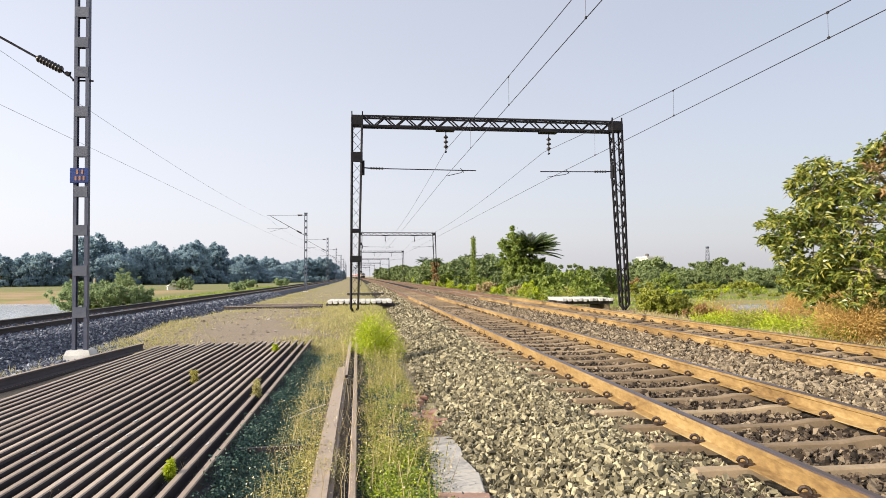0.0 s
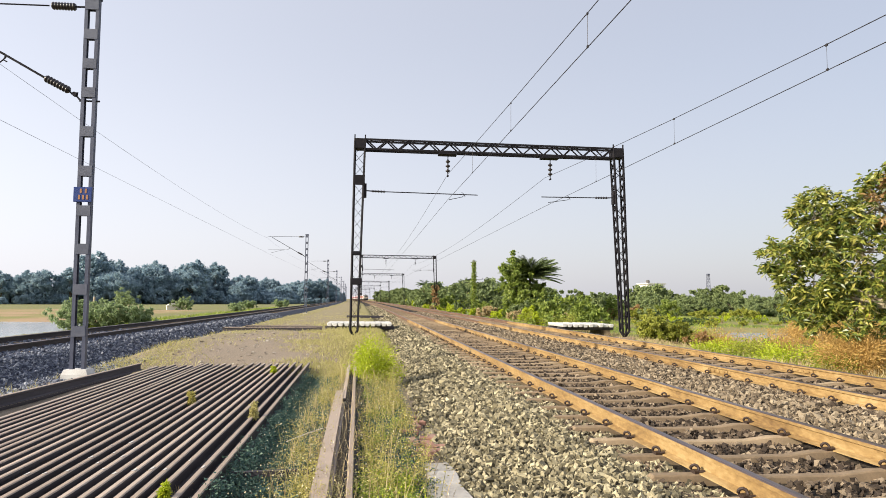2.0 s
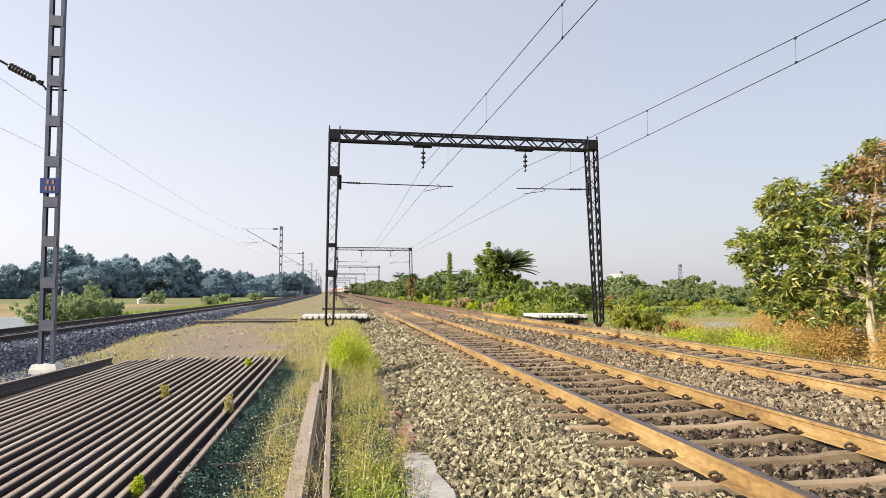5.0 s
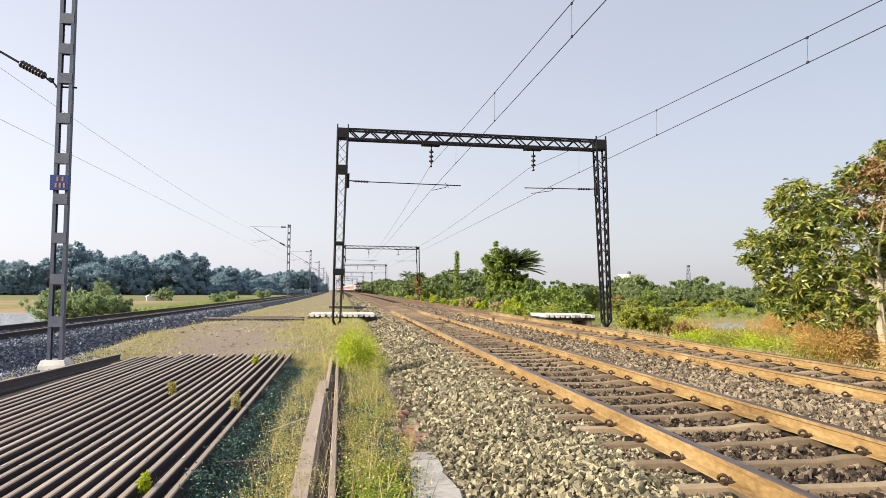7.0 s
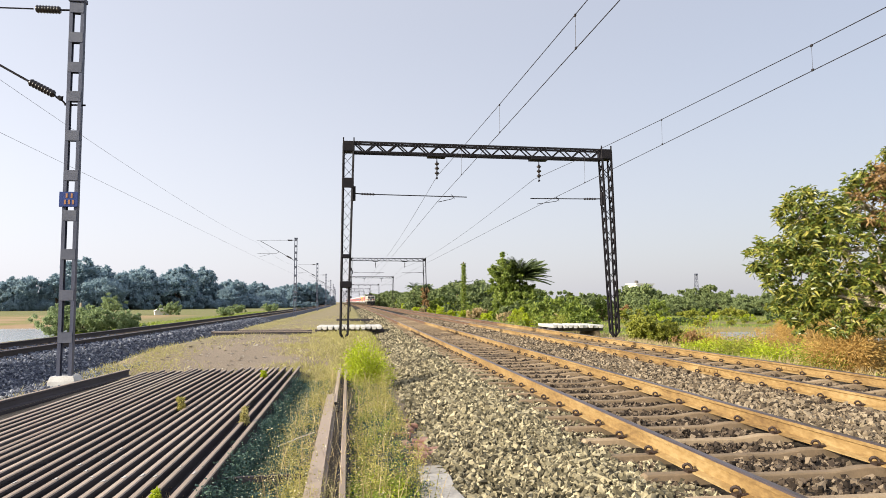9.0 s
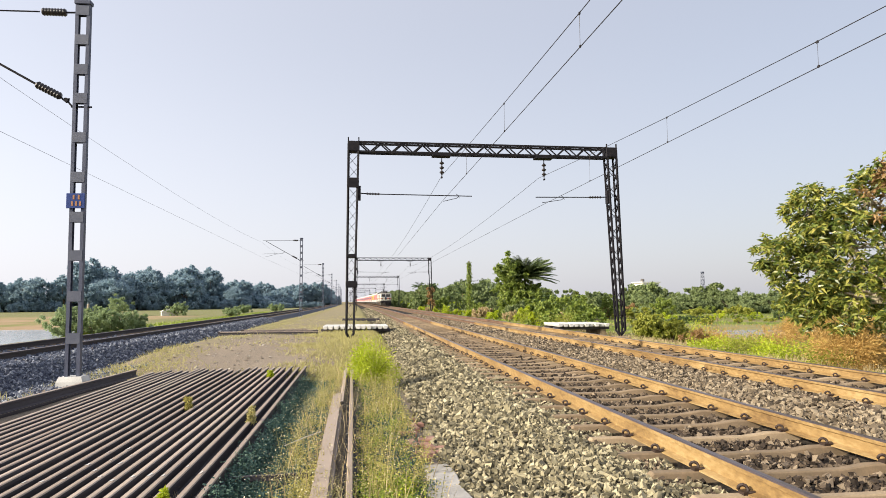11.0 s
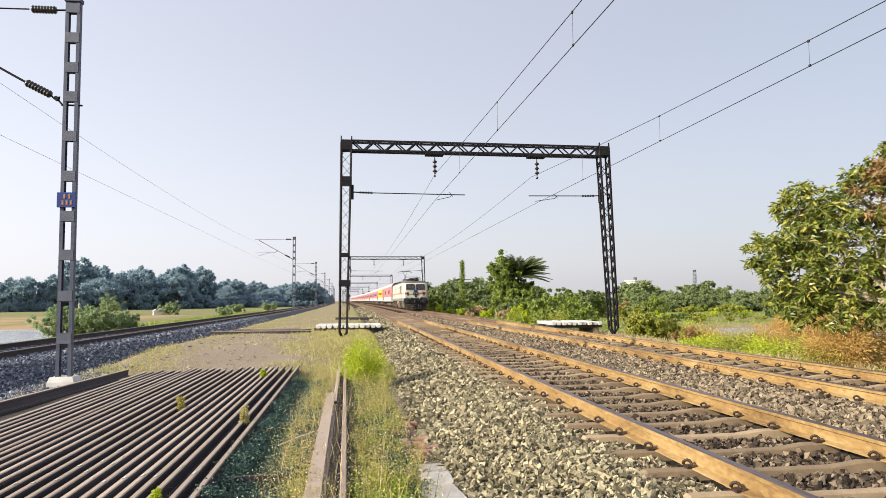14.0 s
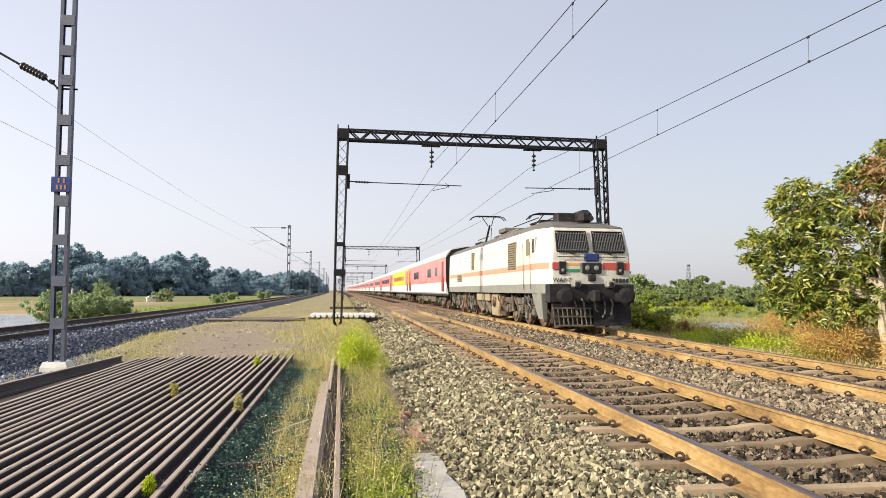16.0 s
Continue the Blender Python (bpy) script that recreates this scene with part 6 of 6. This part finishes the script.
        for y0, y1, z0, z1 in ((3.4, 4.55, 2.02, 3.05), (11.3, 11.9, 2.25, 3.1), (14.7, 16.0, 1.72, 2.1)):
            lv = part("louvre", Shape().box(*sorted((sx * 1.55, sx * 1.585)), y0, y1, z0, z1, bevel=0.01), M_LOUVRE, L, "brown louvred grille panel")
            n = int((z1 - z0) / 0.085)
            for k in range(n):
                z = z0 + 0.05 + k * 0.085
                part("slat", Shape().beam((sx * 1.59, y0 + 0.04, z), (sx * 1.59, y1 - 0.04, z), 0.03, 0.045, (sx * 0.8, 0, 0.6)), M_LOUVRE, lv)
        dr = part("door", Shape().box(*sorted((sx * 1.556, sx * 1.572)), 1.50, 2.20, 1.5, 3.14, bevel=0.006), M_WHITE, L, "off-white cab door")
        part("window", Shape().box(*sorted((sx * 1.57, sx * 1.580)), 1.63, 2.05, 2.45, 3.02, bevel=0.004), M_LOUVRE, dr)
        hd = Shape()
        for y in (1.42, 2.28):
            hd.tube([(sx * 1.60, y, 1.3), (sx * 1.62, y, 2.9)], 0.014, 5)
        part("handrail", hd, M_GRILLE, L)
        win = part("side_window", Shape().box(*sorted((sx * 1.535, sx * 1.562)), 1.00, 1.36, 2.45, 3.05, bevel=0.004), M_WHITE, L)
        part("pane", Shape().box(*sorted((sx * 1.55, sx * 1.572)), 1.06, 1.30, 2.52, 2.98), M_GLASS, win)
        for k in range(9):
            part("mark", Shape().box(*sorted((sx * 1.558, sx * 1.566)), 5.6 + k * 0.55, 5.92 + k * 0.55, 2.66, 2.92), M_FADED, b)
        for k in range(4):
            part("mark", Shape().box(*sorted((sx * 1.558, sx * 1.566)), 7.3 + k * 0.3, 7.5 + k * 0.3, 1.62, 1.82), M_FADED, b)
        part("crest", Shape().lathe((sx * 1.555, 15.5, 2.75), (sx, 0, 0), [(0, 0.33), (0.012, 0.33)], 20), M_FADED, b)
        # steps and lower side
        st = Shape().loft([[(sx * 1.52, 0.45, 1.16), (sx * 1.52, 1.55, 1.16), (sx * 1.40, 1.15, 0.32), (sx * 1.40, 0.62, 0.32)], [(sx * 1.30, 0.45, 1.16), (sx * 1.30, 1.55, 1.16), (sx * 1.28, 1.15, 0.32), (sx * 1.28, 0.62, 0.32)]])
        part("step_panel", st, M_SKIRT, L)
        # buffers
        bf = Shape().lathe((sx * 0.98, 0.05, 1.09), (0, -1, 0), [(0, 0.2), (0.15, 0.2), (0.17, 0.13), (0.42, 0.13), (0.45, 0.27), (0.52, 0.27), (0.56, 0.18)], 20)
        part("buffer", bf, M_BLACK, L, "round black buffer")
        hl = Shape().box(sx * 0.56 - 0.13, sx * 0.56 + 0.13, -0.28, 0.02, 1.36, 1.58, bevel=0.04)
        lw = part("fog_lamp", hl, M_SKIRT, L, "grey lamp box over the buffer beam")
        part("lens", Shape().lathe((sx * 0.56, -0.27, 1.46), (0, -1, 0), [(0, 0.08), (0.03, 0.07), (0.04, 0.02)], 12), M_BLACK, lw)
        hose = Shape().tube([(sx * 0.35, -0.05, 1.0), (sx * 0.35, -0.25, 0.85), (sx * 0.33, -0.28, 0.55), (sx * 0.28, -0.2, 0.42)], 0.03, 6)
        hose.tube([(sx * 0.62, -0.05, 0.98), (sx * 0.62, -0.22, 0.85), (sx * 0.55, -0.25, 0.5)], 0.028, 6)
        part("brake_hose", hose, M_LOCOROOF, L, "dark hanging brake hose")
    part("nameplate", Shape().box(-0.24, 0.24, -0.05, 0.0, 2.19, 2.44, bevel=0.03), M_NAVY, L, "blue shield over the twin headlights")
    hb = part("headlight", Shape().box(-0.33, 0.33, -0.07, 0.0, 1.80, 2.15, bevel=0.03), M_BLACK, L, "black twin headlight housing")
    for x in (-0.15, 0.15):
        part("lens", Shape().lathe((x, -0.065, 1.98), (0, -1, 0), [(0, 0.085), (0.025, 0.08), (0.035, 0.03)], 14), M_LENS, hb)
    part("socket_box", Shape().box(-0.12, 0.12, -0.10, 0.0, 1.56, 1.78, bevel=0.02), M_BLACK, L)
    flag = part("flag_panel", Shape().box(-0.84, -0.40, -0.032, -0.025, 2.06, 2.13), M_SAFFRON, L, "painted saffron, white and green stripes")
    part("flag_panel", Shape().box(-0.84, -0.40, -0.032, -0.025, 1.86, 1.94), M_FLAGGREEN, L, "painted green stripe")
    lettering("WAP 7", 0.20, M_LETTER, L, pose(-0.98, -0.02, 1.585, 90))
    lettering("ER", 0.22, M_WHITE, L, pose(-1.18, -0.02, 1.32, 90))
    for k in range(5):
        part("mark", Shape().box(0.70 + k * 0.115, 0.785 + k * 0.115, -0.022, -0.01, 1.52, 1.65), M_LETTER, b)
    beam = Shape().box(-1.42, 1.42, -0.04, 0.35, 0.86, 1.462, bevel=0.03)
    part("buffer_beam", beam, M_BLACK, L, "grimy black buffer beam")
    cp = Shape().box(-0.16, 0.16, -0.55, 0.0, 0.94, 1.24, bevel=0.03).box(-0.22, 0.02, -0.75, -0.45, 0.90, 1.28, bevel=0.05).box(0.05, 0.2, -0.68, -0.5, 0.95, 1.22, bevel=0.04)
    cp.tube([(0, -0.3, 0.95), (0, -0.35, 0.65), (0.08, -0.4, 0.6)], 0.03, 6)
    part("coupler", cp, M_BLACK, L, "black centre coupler")
    cc = Shape()
    for k in range(9):
        x = -1.28 + k * 0.15
        cc.beam((x, -0.03, 0.70), (x * 0.98, -0.16, 0.16), 0.03)
    for z, y in ((0.70, -0.03), (0.44, -0.10), (0.16, -0.16)):
        cc.beam((-1.3, y, z), (0.0, y, z), 0.045)
    part("cattle_guard", cc, M_BOGIE, L, "dusty grey barred cattle guard")
    part("plough", Shape().loft([[(0.02, -0.02, 0.75), (1.32, 0.0, 0.75), (1.28, -0.12, 0.15), (0.02, -0.18, 0.15)], [(0.02, 0.1, 0.75), (1.32, 0.1, 0.75), (1.28, 0.1, 0.15), (0.02, 0.1, 0.15)]]), M_BLACK, L, "grimy black plough plate")
    part("guard_plate", Shape().box(-1.30, 1.30, 0.0, 0.12, 0.2, 0.9, bevel=0.02), M_BLACK, L)
    loco_bogie(L, 3.95)
    loco_bogie(L, 15.95)
    for sx in (-1, 1):
        part("equipment_box", Shape().box(*sorted((sx * 0.7, sx * 1.38)), 6.9, 8.2, 0.18, 1.1, bevel=0.03), M_TANK, L, "tan dusty equipment box")
        part("equipment_box", Shape().box(*sorted((sx * 0.6, sx * 1.42)), 8.6, 11.4, 0.78, 1.12, bevel=0.03), M_TANK, L)
        for y in (9.0, 9.8, 10.9):
            part("air_reservoir", Shape().tube([(sx * 1.1, y, 0.25), (sx * 1.25, y + 0.5, 0.75)], 0.16, 12), M_BOGIE, L)
        for y0 in (1.7, 6.0, 11.5, 13.9, 18.0):
            rig = Shape()
            for k in range(9):
                y = y0 + rnd.uniform(-0.2, 1.0) + k * 0.12
                x, z = sx * rnd.uniform(1.28, 1.46), rnd.uniform(0.35, 0.95)
                rig.tube([(x, y, z + 0.25), (x + sx * 0.04, y + rnd.uniform(-0.12, 0.12), z), (x, y + rnd.uniform(-0.3, 0.3), z - 0.15)], rnd.uniform(0.014, 0.035), 5)
                if k % 3 == 0:
                    rig.box(*sorted((x, x + sx * 0.09)), y - 0.1, y + 0.12, z - 0.1, z + 0.12, bevel=0.015)
            part("brake_rigging", rig, M_WHEEL if y0 in (6.0, 13.9) else M_LOCOROOF, L, "rusty rods and cylinders below the sill")
    part("transformer", Shape().box(-1.05, 1.05, 6.6, 12.6, 0.25, 1.12, bevel=0.05), M_BLACK, L)
    return L


COACH_LEN = 23.54


def coach(label, paint, paint_label, windows):
    """Long coach with a rounded roof; paint fills the band between sill and cantrail."""
    C = thing("passenger_coach", label, "railway coach", group="coaches of the train")
    def ring(y, sx, pts):
        return [(x * sx, y, z) for x, z in pts] + [(-x * sx, y, z) for x, z in reversed(pts)]
    st = ((0.0, 0.985), (0.12, 1.0), (COACH_LEN - 0.12, 1.0), (COACH_LEN, 0.985))
    part("body", Shape().loft([ring(y, k, [(1.58, 1.78), (1.62, 2.2), (1.62, 3.36)]) for y, k in st]), paint, C, paint_label)
    part("lower_panel", Shape().loft([ring(y, k, [(1.45, 1.0), (1.56, 1.1), (1.583, 1.776)]) for y, k in st]), M_GREY, C, "light grey lower body panel")
    part("roof", Shape().loft([ring(y, k, [(1.618, 3.364), (1.55, 3.6), (1.25, 3.84), (0.75, 3.99), (0.25, 4.04)]) for y, k in st]), M_ROOF, C, "dusty silver-grey curved roof", smooth=False)
    wm = Shape().box(-0.02, 0.02, -0.58, 0.58, -0.31, 0.31, bevel=0.012).mesh("window", M_GLASS)
    for sx in (-1, 1):
        for y in windows:
            part("window", wm, None, C, "", pose(sx * 1.615, y, 2.52))
        for y in (1.1, COACH_LEN - 1.1):
            d = part("door", Shape().box(*sorted((sx * 1.60, sx * 1.632)), y - 0.42, y + 0.42, 1.2, 3.1, bevel=0.01), M_BROWNDOOR, C, "dark red recessed entrance door")
            part("pane", Shape().box(*sorted((sx * 1.63, sx * 1.64)), y - 0.2, y + 0.2, 2.2, 2.8), M_GLASS, d)
        part("sole_bar", Shape().box(*sorted((sx * 1.30, sx * 1.46)), 0.1, COACH_LEN - 0.1, 0.88, 1.03, bevel=0.015), M_BLACK, C)
    for y0, y1 in ((-0.05, -0.004), (COACH_LEN + 0.004, COACH_LEN + 0.05)):
        part("end_wall", Shape().loft([ring(y, 0.985, [(1.42, 1.0), (1.58, 1.78), (1.62, 3.3), (1.25, 3.8), (0.25, 4.0)]) for y in (y0, y1)]), M_BLACK, C, "grimy black end wall")
    for y in (-0.33, COACH_LEN + 0.05):
        part("gangway", Shape().box(-0.8, 0.8, y, y + 0.28, 1.1, 3.5, bevel=0.06), M_BLACK, C, "black rubber gangway between coaches")
    for y0 in (4.35, COACH_LEN - 4.35):
        f = Shape()
        for sx in (-1, 1):
            x = sx * 1.06
            f.box(x - 0.08, x + 0.08, y0 - 1.65, y0 + 1.65, 0.62, 0.82, bevel=0.03)
            for dy in (-1.28, 1.28):
                f.lathe((sx * 1.1, y0 + dy, 0.457), (sx, 0, 0), [(0, 0.16), (0.1, 0.15), (0.13, 0.06)], 10)
                spring(f, x, y0 + dy, 0.55, 0.9, 0.1)
            for dy in (-0.25, 0.25):
                spring(f, x, y0 + dy, 0.5, 0.98, 0.13)
            f.box(x - 0.06, x + 0.09, y0 - 0.5, y0 + 0.5, 0.32, 0.55, bevel=0.03)
        f.box(-1.0, 1.0, y0 - 0.3, y0 + 0.3, 0.5, 0.9, bevel=0.03)
        b = part("bogie", f, M_BOGIE, C, "dusty two-axle bogie")
        for dy in (-1.28, 1.28):
            part("wheelset", COACH_WHEEL, None, b, "", pose(0, y0 + dy, 0.457))
    for y0, y1, z0 in ((7.2, 9.4, 0.4), (9.8, 11.2, 0.55), (11.8, 14.0, 0.38), (14.5, 16.0, 0.5)):
        part("equipment_box", Shape().box(-1.25, 1.25, y0, y1, z0, 0.95, bevel=0.04), M_BOGIE, C)
    return C


M_BROWNDOOR = mat("dark_red_door_paint", [(0.16, 0.015, 0.018), (0.24, 0.03, 0.03)], 2, 20, 0.5, 0, 0.03, 0.002)
loco = locomotive()
van = coach("red luggage coach with a light grey lower band behind the locomotive", M_RED, "red painted side", (4.2, 7.4, 8.3, 15.5, 16.8, 18.1))
for sx in (-1, 1):
    part("shutter", Shape().box(*sorted((sx * 1.60, sx * 1.645)), 9.6, 12.2, 1.85, 3.15, bevel=0.01), M_RED, van, "ribbed red luggage shutter")
ochre = coach("coach with a broad yellow side panel and dark windows", M_YELLOW, "bright yellow painted side", ())
for sx in (-1, 1):
    for k in range(9):
        part("mark", Shape().box(*sorted((sx * 1.62, sx * 1.632)), 5.2 + k * 1.5, 6.2 + k * 1.5, 2.3, 2.75), M_BROWNDOOR, ochre)
    for y0, y1 in ((0.25, 3.2), (COACH_LEN - 3.2, COACH_LEN - 0.25)):
        part("end_panel", Shape().box(*sorted((sx * 1.61, sx * 1.626)), y0, y1, 1.8, 3.2), M_RED, ochre, "red end panel")
sleeper_car = coach("red passenger coach with a row of dark windows", M_RED, "red painted side", [3.4 + 1.52 * k for k in range(12)])
train = [(loco, 0.0), (van, 20.35), (ochre, 20.35 + 24.2)]
train.append((sleeper_car, 20.35 + 2 * 24.2))
for k in range(3, 16):
    train.append((copy_thing(sleeper_car, Matrix()), 20.35 + k * 24.2))


def nose(t):
    """Where the locomotive's front stands at t seconds: it comes on at some 31 m/s and slows a little."""
    u = 16.0 - t
    return 19.8 + 28.3 * u + 0.5 * u * u if u < 3 else 109.2 + 31.3 * (u - 3)


def motions():
    times = [k * 0.5 for k in range(33)]
    for car, back in train:
        half = 10.0 if car is loco else COACH_LEN / 2
        rows = []
        for t in times:
            y = nose(t) + back + half
            rows.append((t, on_line(X2, y, Z2) @ pose(0, -half, 0)))
        walk(car, rows)


motions()
